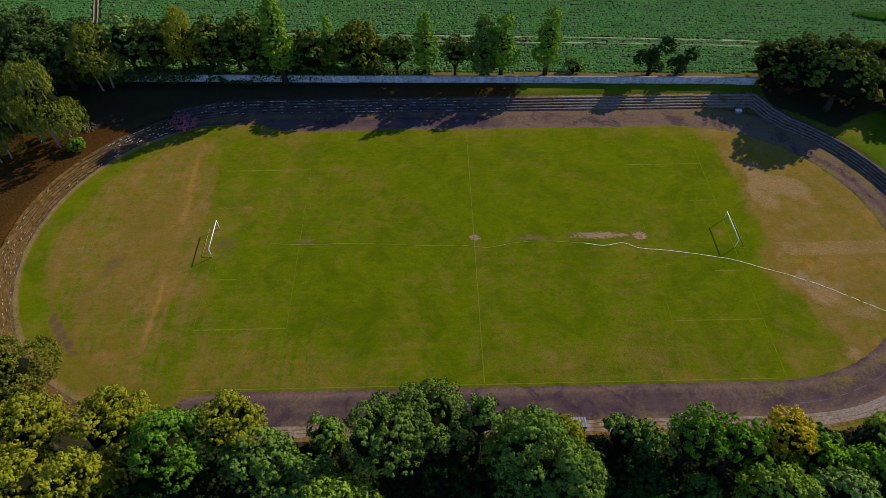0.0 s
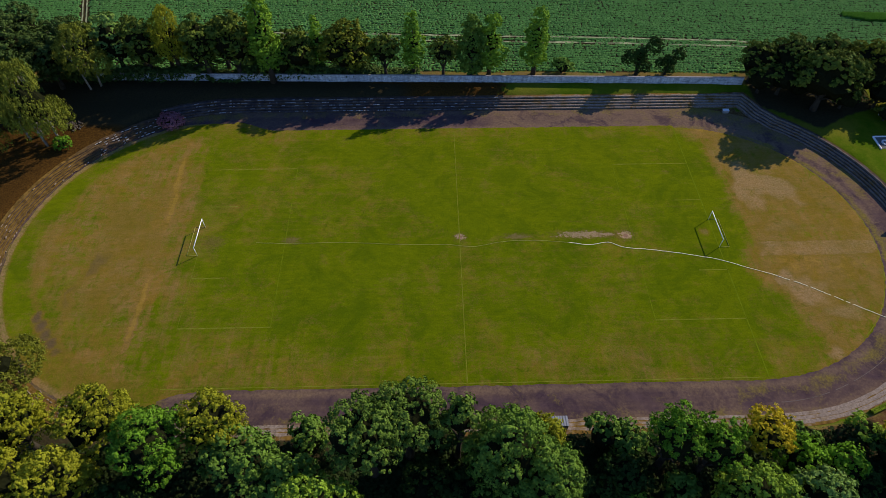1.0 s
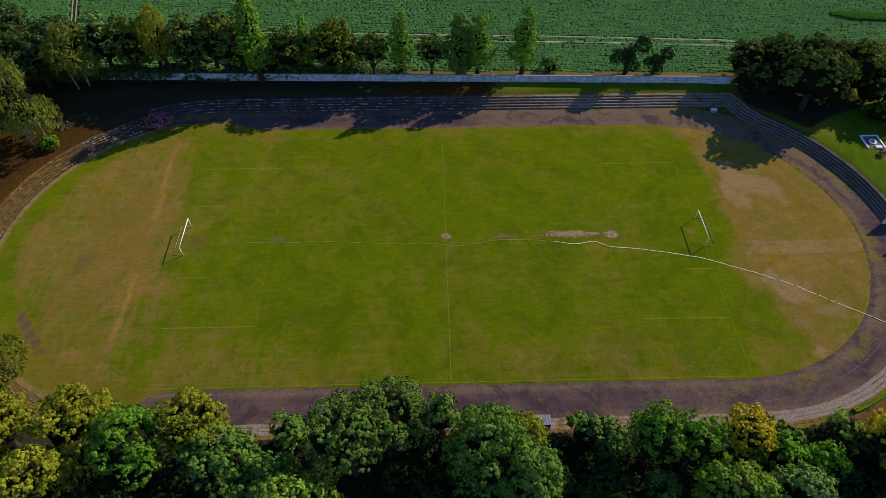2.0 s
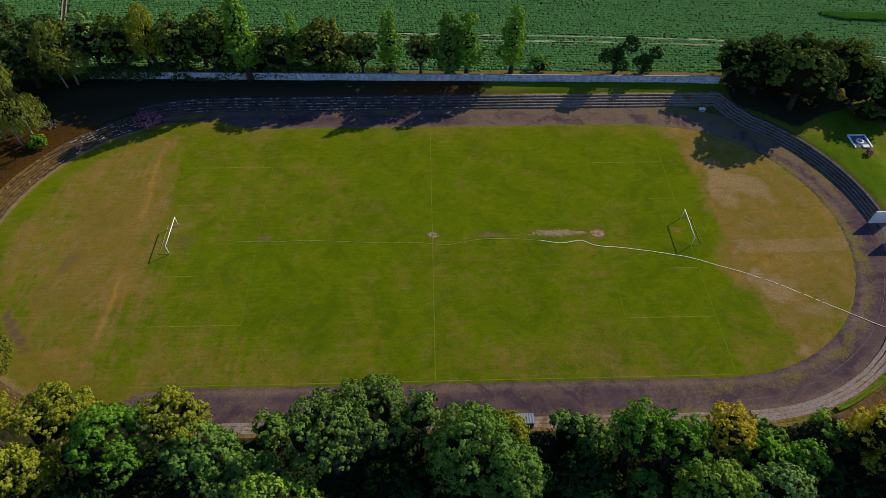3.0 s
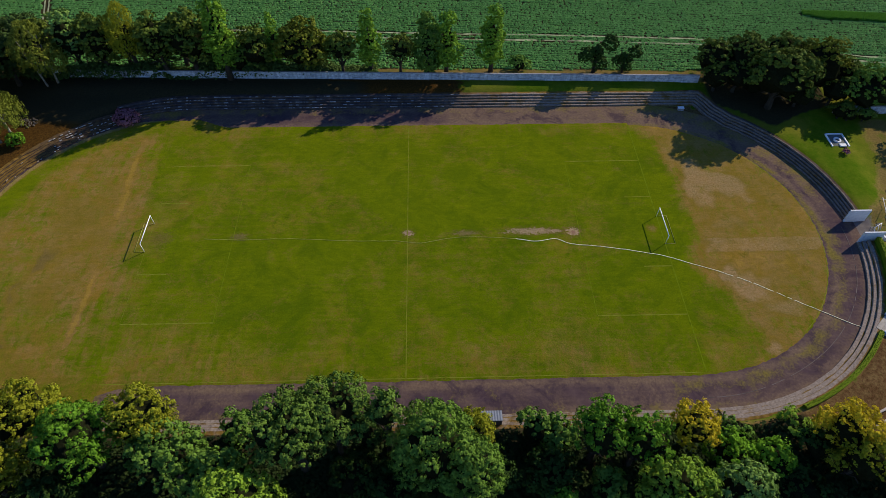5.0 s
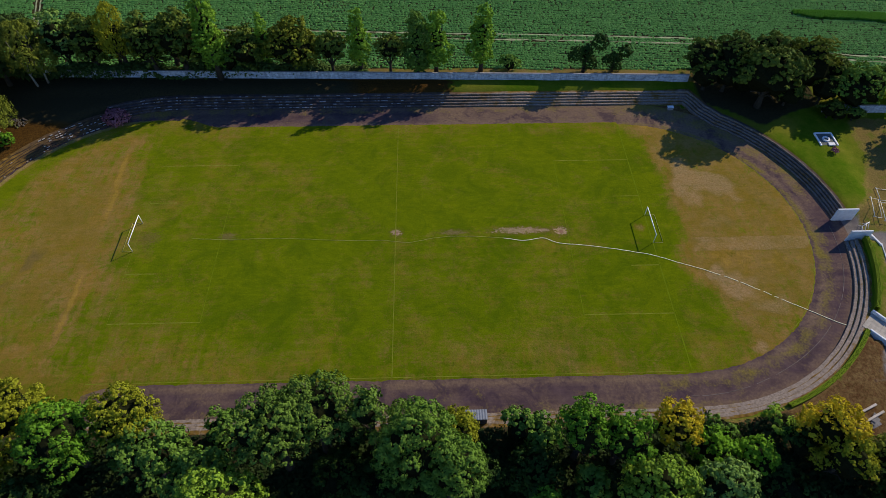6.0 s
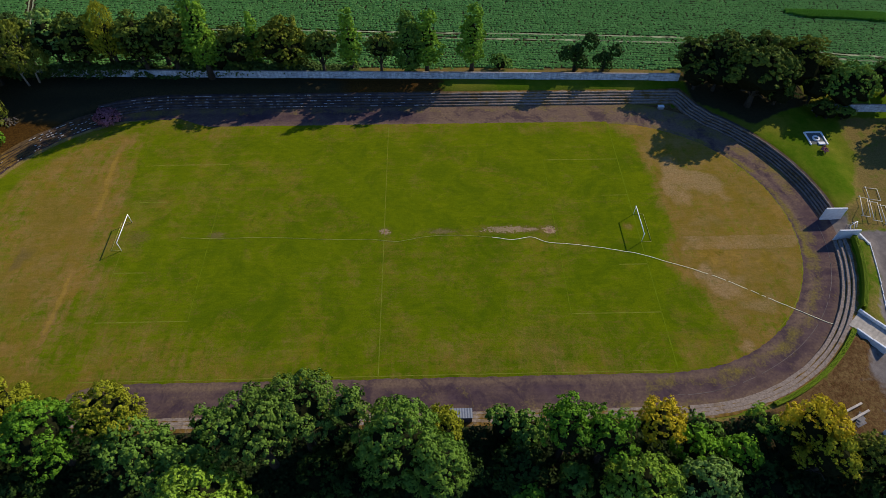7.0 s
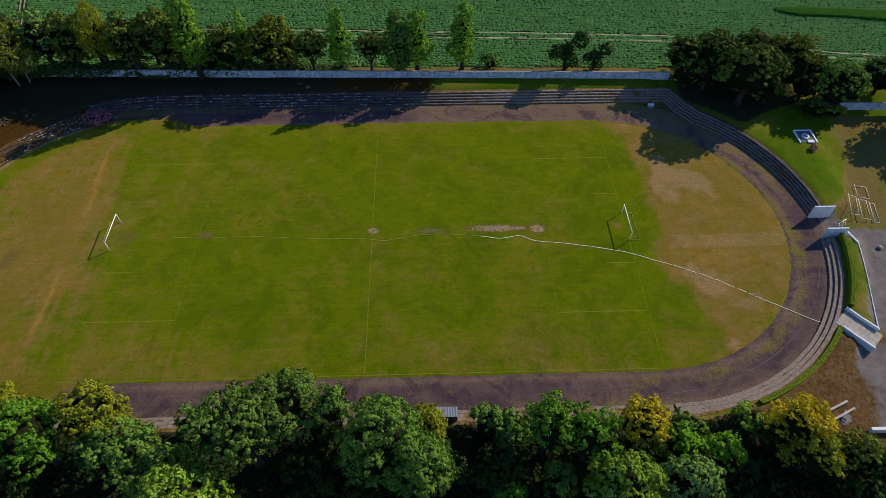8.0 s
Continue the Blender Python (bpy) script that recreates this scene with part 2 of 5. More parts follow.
def track_material():
    """Purple-grey cinders with brown soil, dark damp places and weeds."""
    n = Nodes("cinder_track", 1.0, 0.0)
    weed = n.attr("dry")
    wide, mid, fine = n.noise(0.10, 5, 0.65, warp=1.0), n.noise(0.45, 5, 0.7), n.noise(2.2, 5, 0.7)
    lanes = n.noise(0.5, 3, 0.6, n.coords((0.10, 1.6, 1)))
    cinder = n.mix(n.ramp(mid, 0.3, 0.7), (0.042, 0.026, 0.033), (0.082, 0.053, 0.058))
    soil = n.mix(n.ramp(fine, 0.3, 0.7), (0.10, 0.066, 0.046), (0.17, 0.115, 0.078))
    blend = n.calc("ADD", n.ramp(wide, 0.42, 0.7, 0, 0.75), n.ramp(lanes, 0.4, 0.75, 0, 0.35))
    blend = n.calc("ADD", n.calc("MULTIPLY", blend, n.ramp(fine, 0.2, 0.7, 0.4, 1.0)), n.calc("MULTIPLY", n.attr("soil"), n.ramp(mid, 0.3, 0.65, 0.45, 1.0)))
    col = n.mix(n.calc("MINIMUM", blend, 1.0), cinder, soil)
    darken = n.ramp(n.noise(0.16, 6, 0.7, warp=0.8), 0.52, 0.62, 0.0, 0.65)
    col = n.mix(darken, col, (0.034, 0.022, 0.034))
    grow = n.calc("ADD", weed, n.ramp(n.noise(0.3, 5, 0.7), 0.3, 0.7, -0.5, 0.5))
    grow = n.calc("ADD", grow, n.ramp(fine, 0.3, 0.7, -0.25, 0.25))
    green = n.mix(n.ramp(fine, 0.3, 0.7), (0.095, 0.080, 0.014), (0.180, 0.135, 0.040))
    col = n.mix(n.ramp(grow, 0.3, 1.0), col, green)
    n.bump(fine, 0.4, 0.03)
    return n.done(col)


def ground_material():
    n = Nodes("rough_ground", 1.0, 0.0)
    litter, tar, soil, dirt = n.attr("litter"), n.attr("tar"), n.attr("soil"), n.attr("dirt")
    wide, mid, fine = n.noise(0.08, 4), n.noise(0.5, 5, 0.65), n.noise(3.0, 5, 0.7)
    lush = n.mix(n.ramp(mid, 0.3, 0.7), (0.044, 0.092, 0.004), (0.086, 0.120, 0.008))
    col = n.mix(n.ramp(wide, 0.4, 0.75), lush, (0.155, 0.142, 0.020))
    col = n.mix(n.ramp(fine, 0.3, 0.62, 0.7, 0.0), col, (0.68, 0.74, 0.6), "MULTIPLY")
    brown = n.mix(n.ramp(fine, 0.3, 0.7), (0.016, 0.009, 0.004), (0.088, 0.044, 0.010))
    edge = n.calc("ADD", litter, n.ramp(mid, 0.3, 0.7, -0.35, 0.35))
    col = n.mix(n.ramp(edge, 0.35, 0.7), col, brown)
    dust = n.mix(n.ramp(n.calc("ADD", n.calc("MULTIPLY", fine, 0.5), n.calc("MULTIPLY", n.noise(0.3, 6, 0.75), 0.5)), 0.36, 0.62), (0.080, 0.050, 0.018), (0.165, 0.108, 0.044))
    clod = n.calc("MULTIPLY", n.ramp(n.noise(1.1, 8, 0.82, warp=0.6), 0.40, 0.60), n.ramp(dirt, 0.80, 0.94))
    dust = n.mix(clod, dust, n.mix(n.ramp(fine, 0.3, 0.7), (0.034, 0.016, 0.007), (0.105, 0.050, 0.022)))
    sere = n.mix(n.ramp(fine, 0.3, 0.65), (0.088, 0.076, 0.016), (0.19, 0.140, 0.042))
    dust = n.mix(n.ramp(dirt, 0.80, 0.70), dust, sere)
    edge = n.calc("ADD", dirt, n.calc("ADD", n.ramp(mid, 0.3, 0.7, -0.3, 0.3), n.ramp(wide, 0.3, 0.7, -0.15, 0.15)))
    col = n.mix(n.ramp(edge, 0.3, 0.75), col, dust)
    asphalt = n.mix(n.ramp(mid, 0.3, 0.7), (0.095, 0.082, 0.076), (0.175, 0.150, 0.136))
    edge = n.calc("ADD", tar, n.ramp(mid, 0.3, 0.7, -0.3, 0.3))
    col = n.mix(n.ramp(edge, 0.25, 0.75), col, asphalt)
    # Near-black earth: field soil, and tree shade put into the ground colour.
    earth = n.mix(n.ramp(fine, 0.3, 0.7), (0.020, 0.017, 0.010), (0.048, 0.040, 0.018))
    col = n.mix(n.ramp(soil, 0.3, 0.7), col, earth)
    n.bump(n.calc("ADD", fine, mid), 0.6, 0.1)
    return n.done(col)


def line_material():
    n = Nodes("chalk_line", 1.0, 0.0)
    worn = n.ramp(n.noise(0.7, 5, 0.7), 0.35, 0.65)
    return n.done(n.mix(worn, (0.100, 0.125, 0.005), (0.172, 0.174, 0.026)))


def step_material():
    """Old concrete steps: grey, with dark moss and soil in the joints; painted shade darkens them."""
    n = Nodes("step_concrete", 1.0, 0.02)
    # Shade on the steps put into the colour, with dirty joints on left risers.
    darken = n.calc("MULTIPLY", n.attr("darken"), n.ramp(n.noise(0.45, 6, 0.75), 0.3, 0.6, 0.55, 1.0))
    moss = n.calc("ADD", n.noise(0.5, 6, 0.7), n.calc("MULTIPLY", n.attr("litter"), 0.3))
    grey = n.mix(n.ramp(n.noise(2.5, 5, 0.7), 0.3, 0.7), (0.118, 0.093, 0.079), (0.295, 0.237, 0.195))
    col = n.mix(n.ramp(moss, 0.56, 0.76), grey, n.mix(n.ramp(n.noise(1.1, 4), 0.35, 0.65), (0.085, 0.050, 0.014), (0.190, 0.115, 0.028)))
    col = n.mix(n.calc("MULTIPLY", darken, 0.85), col, (0.030, 0.026, 0.034))
    n.bump(n.noise(5.0, 5, 0.7), 0.6, 0.05)
    return n.done(col)


def wall_material():
    """Old whitewash: each panel a little different, with rain streaks and flaked places."""
    n = Nodes("rendered_wall", 0.9, 0.1)
    streak = n.noise(0.9, 6, 0.75, n.coords((1.6, 1.6, 0.3)))
    flake = n.noise(1.6, 6, 0.8, n.coords((0.5, 1, 1.8)))
    col = n.mix(n.ramp(streak, 0.32, 0.68), (0.22, 0.25, 0.31), (0.78, 0.81, 0.87))
    col = n.mix(n.ramp(n.each(), 0.0, 1.0, 0.0, 0.55), col, (0.38, 0.42, 0.50))
    col = n.mix(n.ramp(flake, 0.48, 0.6, 0, 0.8), col, (0.17, 0.18, 0.21))
    n.bump(flake, 0.4, 0.02)
    return n.done(col)


LUSH = plain("lush_line_grass", (0.108, 0.142, 0.006), 1.0, 0.25, 0.8, 0.0)
GRASS, TRACK, GROUND, LINE, STEP, WALL = (grass_material(), track_material(), ground_material(), line_material(),
                                          step_material(), wall_material())


# ---- mesh helpers ----
def mesh_of(name, verts, faces, material, attrs=None, smooth=False):
    me = bpy.data.meshes.new(name)
    me.from_pydata([tuple(v) for v in verts], [], faces)
    me.materials.append(material)
    for key, values in (attrs or {}).items():
        a = me.attributes.new(key, "FLOAT", "POINT")
        a.data.foreach_set("value", np.asarray(values, dtype=np.float32))
    if smooth:
        me.polygons.foreach_set("use_smooth", [True] * len(me.polygons))
    me.update()
    return me


def quads_mesh(name, verts, material):
    """A mesh of loose quads from an array n x 4 x 3."""
    n = len(verts)
    me = bpy.data.meshes.new(name)
    me.vertices.add(n * 4), me.loops.add(n * 4), me.polygons.add(n)
    me.vertices.foreach_set("co", verts.astype(np.float32).ravel())
    me.loops.foreach_set("vertex_index", np.arange(n * 4, dtype=np.int32))
    me.polygons.foreach_set("loop_start", np.arange(0, n * 4, 4, dtype=np.int32))
    me.materials.append(material)
    me.update(calc_edges=True)
    return me


def part(name, bm, material, parent, label=""):
    """One mesh object under a thing, from a bmesh or a mesh."""
    me = bm
    if isinstance(bm, bmesh.types.BMesh):
        me = bpy.data.meshes.new(name)
        bm.to_mesh(me)
        bm.free()
    if not me.materials:
        me.materials.append(material)
    ob = new(name, me)
    ob.parent = parent
    return tagged(ob, label)


def thing(name, at, label, category, group="", kind="", turn=0.0):
    ob = new(name)
    ob.empty_display_size = 0.3
    ob.matrix_basis = Matrix.Translation(at) @ Matrix.Rotation(turn, 4, "Z")
    return tagged(ob, label, category, group, kind)


def box(size, at=(0, 0, 0), turn=None, bevel=0.02, bm=None):
    bm = bm or bmesh.new()
    m = Matrix.Translation(at) @ (turn.to_matrix().to_4x4() if turn else Matrix()) @ Matrix.Diagonal((*size, 1))
    made = bmesh.ops.create_cube(bm, size=1, matrix=m)
    if bevel:
        edges = list({e for v in made["verts"] for e in v.link_edges})
        bmesh.ops.bevel(bm, geom=edges, offset=bevel, segments=1, affect="EDGES")
    return bm


def tube(points, radii, sides=8):
    """Vertices and faces of a tube through points."""
    pts = [Vector(p) for p in points]
    verts, faces = [], []
    for i, p in enumerate(pts):
        way = (pts[min(i + 1, len(pts) - 1)] - pts[max(i - 1, 0)]).normalized()
        side = way.cross(Vector((0.31, 0.9, 0.2))).normalized()
        up = way.cross(side)
        for k in range(sides):
            a = 2 * math.pi * k / sides
            verts.append(p + (side * math.cos(a) + up * math.sin(a)) * radii[i])
    for i in range(len(pts) - 1):
        for k in range(sides):
            j = (k + 1) % sides
            faces.append((i * sides + k, i * sides + j, (i + 1) * sides + j, (i + 1) * sides + k))
    faces.append(tuple(range(sides - 1, -1, -1)))
    faces.append(tuple((len(pts) - 1) * sides + k for k in range(sides)))
    return verts, faces


def tubes(name, runs, material, smooth=True):
    verts, faces = [], []
    for points, radii, sides in runs:
        v, f = tube(points, radii, sides)
        faces += [tuple(i + len(verts) for i in face) for face in f]
        verts += v
    return mesh_of(name, verts, faces, material, smooth=smooth)


def rod(name, a, b, radius, material, parent, label="", sides=8):
    return part(name, tubes(name, [((a, b), (radius, radius), sides)], material), material, parent, label)


def vnoise(x, y, scale, seed=0.0):
    return noise.noise(Vector((x * scale, y * scale, seed)))


def smooth01(v, lo, hi):
    s = min(1.0, max(0.0, (v - lo) / (hi - lo)))
    return s * s * (3 - 2 * s)


# ---- the oval: a straight of 102 m with round ends ----
HALF, EDGE, FOOT = 50.98, 32.6, 38.4


def oval(s, d):
    """Point at distance d from the spine, s from 0 to 4: near straight, right end, far straight, left end."""
    k, f = int(s) % 4, s - int(s)
    if k == 0:
        return -HALF + 2 * HALF * f, -d
    if k == 2:
        return HALF - 2 * HALF * f, d
    a = math.pi * f - math.pi / 2 + (math.pi if k == 3 else 0)
    cx = HALF if k == 1 else -HALF
    return cx + d * math.cos(a), d * math.sin(a)


def spine(x, y):
    return math.hypot(x - max(-HALF, min(HALF, x)), y)


def s_steps(s0, s1, step):
    """Stations along the oval, about step metres apart."""
    out, s = [s0], s0
    while s < s1 - 1e-6:
        run = 2 * HALF if int(s) % 2 == 0 else math.pi * 40
        s = min(s + step / run, s1, int(s + 1e-9) + 1.0)
        out.append(s)
    return out


def hill(x, y):
    """Height of the ground outside the steps."""
    d = spine(x, y)
    if y > 20 and x > HALF:
        d = min(d, y + 0.3 + max(0.0, x - 69.5) * 1.5)
    if y > 20:
        d -= 0.9 * smooth01(y, 30, 36)
    if d < 38.6:
        return -0.25
    top = 1.15
    if y > 0:
        top += 0.65 * smooth01(y, 12, 36) * (1 - smooth01(x, 62, 74)) + 0.2 * smooth01(-x, 40, 70)
    back = 42.4 if y > 0 or x < 40 else 41.2
    level = top * smooth01(d, 39.0, back) - 0.25 * (1 - smooth01(d, 39.0, back - 0.4))
    out = smooth01(x, 96, 103) if y > 3 else smooth01(d, 43.5, 47) * smooth01(x, 55, 72)
    level *= 1 - out * (1 - smooth01(y, 34, 42) * 0.8)
    level += 0.6 * smooth01(y, 41.8, 45.2) * (1 - smooth01(x, 66, 76)) * smooth01(x, -95, -80)
    gate = (1 - smooth01(abs(y + 1.3), 2.6, 3.6)) * smooth01(x, 70, 80)
    level = level * (1 - gate) - (0.08 if d < 40.3 else 0.0) * gate
    u, v = (x - 86.9) * 0.66 - (y + 25.6) * 0.75, (x - 86.9) * 0.75 + (y + 25.6) * 0.66
    if -5 < u < 6 and abs(v) < 2.0:
        level = min(level, 0.1)
    far = smooth01(y, 46, 52)
    level = level * (1 - far) + 2.1 * far
    if d > 45:
        level += 0.12 * vnoise(x, y, 0.15)
    return level


LAWN_Y, LAWN_X = (3.2, 6.8, 14.3, 19.6, 26.2, 33.2), (93.9, 97.4, 101.0, 104.0, 104.2, 105.8)


def build_ground():
    xs = np.concatenate([[-3000, -1200, -500, -260, -180], np.arange(-140, 150, 1.25), [190, 280, 520, 1200, 3000]])
    ys = np.concatenate([[-3000, -1200, -500, -250, -150], np.arange(-90, 120, 1.25), [150, 250, 520, 1200, 3000]])
    verts, litter, tar, soil, dirt = [], [], [], [], []
    for y in ys:
        for x in xs:
            verts.append((x, y, hill(x, y)))
            d = spine(x, y)
            n = vnoise(x, y, 0.06, 3.1)
            left = smooth01(-x, 40, 62) * smooth01(y, -30, -10) + smooth01(-x, -18, -8) * smooth01(y, 41.0, 42.0) * (y < 50)
            # Shade under the near trees and right oaks, painted as dark ground.
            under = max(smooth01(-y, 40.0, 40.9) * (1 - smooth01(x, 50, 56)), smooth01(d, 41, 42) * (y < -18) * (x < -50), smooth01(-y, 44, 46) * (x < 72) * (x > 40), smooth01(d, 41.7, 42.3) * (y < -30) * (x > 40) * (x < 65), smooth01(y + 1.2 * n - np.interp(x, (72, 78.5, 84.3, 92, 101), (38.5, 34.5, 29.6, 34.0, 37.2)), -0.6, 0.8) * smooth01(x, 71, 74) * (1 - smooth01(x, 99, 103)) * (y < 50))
            lot = smooth01(x, 47, 54) * (y < 0) * smooth01(d, 40.8, 41.9)
            lot *= 1.0 * (1 - smooth01(y, -27, -24))
            yard = smooth01(x - np.interp(y, LAWN_Y, LAWN_X) + 0.5 * n, -0.4, 1.2) * (y > -1.6) * (y < 33) * 0.74
            verge = 0.52 * smooth01(d, 42.0, 42.6) * (x > 80) * (y < -4) * (y > -25)
            strip = smooth01(y, 50.0 - 0.03 * (x + 86), 50.6 - 0.03 * (x + 86)) * (y < 52.5 - 0.025 * x)
            litter.append(left * (1.0 if y < 52 else 0) * (1 - strip) * smooth01(d, 36, 38) + 0.1 * n)
            dirt.append(max(lot, yard, verge, 0.75 * strip, 0.95 * (y > 25) * (x > 52) * (d < 43) * (y < 38.5 + 0.4 * (x < 68)) * (x < 73)))
            road = max(smooth01(x + 0.35 * (y + 20), 88.5, 90.5) * (y > -28), smooth01(x + 2.5 * vnoise(x, y, 0.2) + 1.2 * vnoise(x, y, 0.6), 80.0, 88.0) * (y <= -28)) * (y < -1.5) * smooth01(d, 44, 46)
            road = max(road, smooth01(x, 94.5, 96.5) * (y < -1.5), (abs(y + 1.3) < 3.2) * (x > 86) * (x < 95))
            tar.append(road)
            # Field soil, plus painted shade under trees, on the left bank and behind the terrace.
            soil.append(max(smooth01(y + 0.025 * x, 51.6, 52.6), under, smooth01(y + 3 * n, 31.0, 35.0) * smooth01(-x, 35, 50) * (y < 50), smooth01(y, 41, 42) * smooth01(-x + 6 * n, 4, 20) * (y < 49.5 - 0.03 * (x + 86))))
    nx = len(xs)
    faces = [(j * nx + i, j * nx + i + 1, (j + 1) * nx + i + 1, (j + 1) * nx + i)
             for j in range(len(ys) - 1) for i in range(nx - 1)]
    ob = new("ground", mesh_of("ground", verts, faces, GROUND, {"litter": litter, "tar": tar, "soil": soil, "dirt": dirt}, True))
    tagged(ob, "rough ground of grass, leaf litter, asphalt and field soil", "ground", kind="structure")


def grass_edge(s):
    """Where the grass of the field ends; the left end is overgrown to the steps."""
    k, f = int(s) % 4, s - int(s)
    x, y = oval(s, EDGE)
    left = {0: 1 - smooth01(x, -62, -44), 1: 0.0, 2: 0.7 * smooth01(-x, 41, HALF), 3: 0.7 + 0.3 * smooth01(f, 0.0, 0.12)}[k]
    return EDGE + 4.6 * left + 0.14 * vnoise(x, y, 0.35) + 0.2 * vnoise(x, y, 1.1) + 0.14 * vnoise(x, y, 3.1) + (0.6 if k == 2 else -0.7 * math.sin(math.pi * f) ** 0.5 if k == 1 else 0)


GREEN_END = ((-33, 60.5), (-24, 62.3), (-20, 61.7), (-15.5, 59.3), (-9, 54.6), (-5, 55.5), (0, 57.6), (10, 57.0), (21, 56.6), (33, 55.0))
# worn places: middle, reach along x and y, strength
BARE_MIDDLE = ((49.3, 0.3, 1.1, 1.4, 0.62), (-20.5, -0.6, 1.2, 0.4, 0.5), (-12.0, -0.8, 3.5, 0.35, 0.45), (18.5, -11.2, 4.5, 2.6, 0.28), (18.2, -27.0, 3.6, 3.2, 0.3),
               (-9.0, -22.5, 8.0, 4.2, 0.27), (-27.6, 9.9, 4.5, 3.0, 0.26), (4.0, -29.0, 9.0, 2.0, 0.24),
               (36.0, -27.0, 5.0, 3.0, 0.24))
BARE_RIGHT = ((62.0, 13.0, 4.6, 8.2, 0.86), (66.5, 12.3, 6.2, 4.6, 0.86), (70.5, 9.5, 4.0, 2.2, 0.70), (59.5, 21.0, 2.2, 4.0, 0.62),
              (64.5, 1.2, 5.5, 2.8, 0.60), (64.5, -14.0, 5.6, 4.2, 0.80), (62.0, -11.5, 3.4, 3.0, 0.84), (68.5, -18.5, 4.0, 2.5, 0.68),
              (63.0, -26.3, 3.0, 2.2, 0.72), (60.5, 26, 3.2, 5.0, 0.62), (74.5, -17.5, 4.5, 3.0, 0.52), (76.0, 3.0, 4.0, 2.0, 0.5))
BARE_LEFT = ((-76.6, -17.2, 1.1, 2.0, 1.0), (-75.2, -19.0, 1.3, 1.8, 1.0), (-73.7, -21.0, 1.4, 1.8, 1.0), (-72.2, -22.7, 1.4, 1.7, 1.0), (-70.8, -24.3, 1.3, 1.3, 0.9), (-68.4, -26.0, 1.9, 0.9, 0.72), (-65.2, -28.0, 2.2, 0.9, 0.66), (-61.9, -29.4, 2.4, 0.9, 0.62), (-57.5, -31.0, 3.4, 1.0, 0.6), (-70.8, -6.0, 2.6, 4.4, 0.86), (-72.0, -11.5, 1.8, 4.0, 0.80), (-65.5, 5.0, 6.0, 9.0, 0.62), (-70.4, -6.5, 2.4, 5.0, 0.72), (-69.5, 9.5, 4.0, 4.5, 0.68), (-63.5, 12.0, 3.5, 5.0, 0.55),
             (-60.5, 1.5, 4.5, 5.0, 0.55), (-66.5, -15.5, 3.0, 6.5, 0.62), (-64.5, -24.0, 3.0, 4.0, 0.5), (-66.7, -28.6, 5.0, 2.0, 0.66),
             (-59.7, -29.6, 4.0, 2.0, 0.66), (-52.0, -34.2, 9.0, 2.6, 0.5), (-66.0, -33.0, 6.0, 3.0, 0.6))
# (x, y, reach, reach, change of dryness)
TINT = ((-59.7, 20.0, 0.6, 6.0, 1.4), (-58.9, 10.0, 0.6, 6.0, 1.2), (-58.8, -14.5, 0.55, 6.0, 1.3), (-59.2, -20.5, 0.5, 4.0, 1.1), (-56.9, -16.0, 0.5, 7.0, 0.5), (-41.5, 20.3, 9.0, 0.35, 0.35), (-44.5, 9.2, 3.0, 0.3, 0.3), (-38.0, 12.6, 11.0, 0.3, 0.18), (-46.5, -9.3, 3.2, 0.3, 0.3),
        (-64.0, -1.0, 7.0, 18.0, 0.14), (67.5, 15.6, 2.6, 1.8, -0.30), (80.0, 16.5, 3.0, 3.0, -0.25), (73.0, -0.6, 6.5, 1.3, -0.30), (78.6, -8.0, 3.0, 1.6, -0.22), (70.0, -22.5, 5.0, 3.0, -0.22),
        (-78.5, 12.5, 4.5, 6.5, -0.34), (-76.8, -13.0, 3.4, 7.5, -0.50), (-84.5, -8.0, 1.5, 10.0, -0.15), (-44.5, -6.0, 6.0, 9.0, -0.18),
        (-53.5, -12.0, 0.5, 8.0, 0.28), (-51.8, -14.0, 0.4, 6.5, 0.22), (-49.0, -19.0, 0.6, 8.0, 0.16), (-55.5, 6.0, 1.2, 14.0, 0.20))


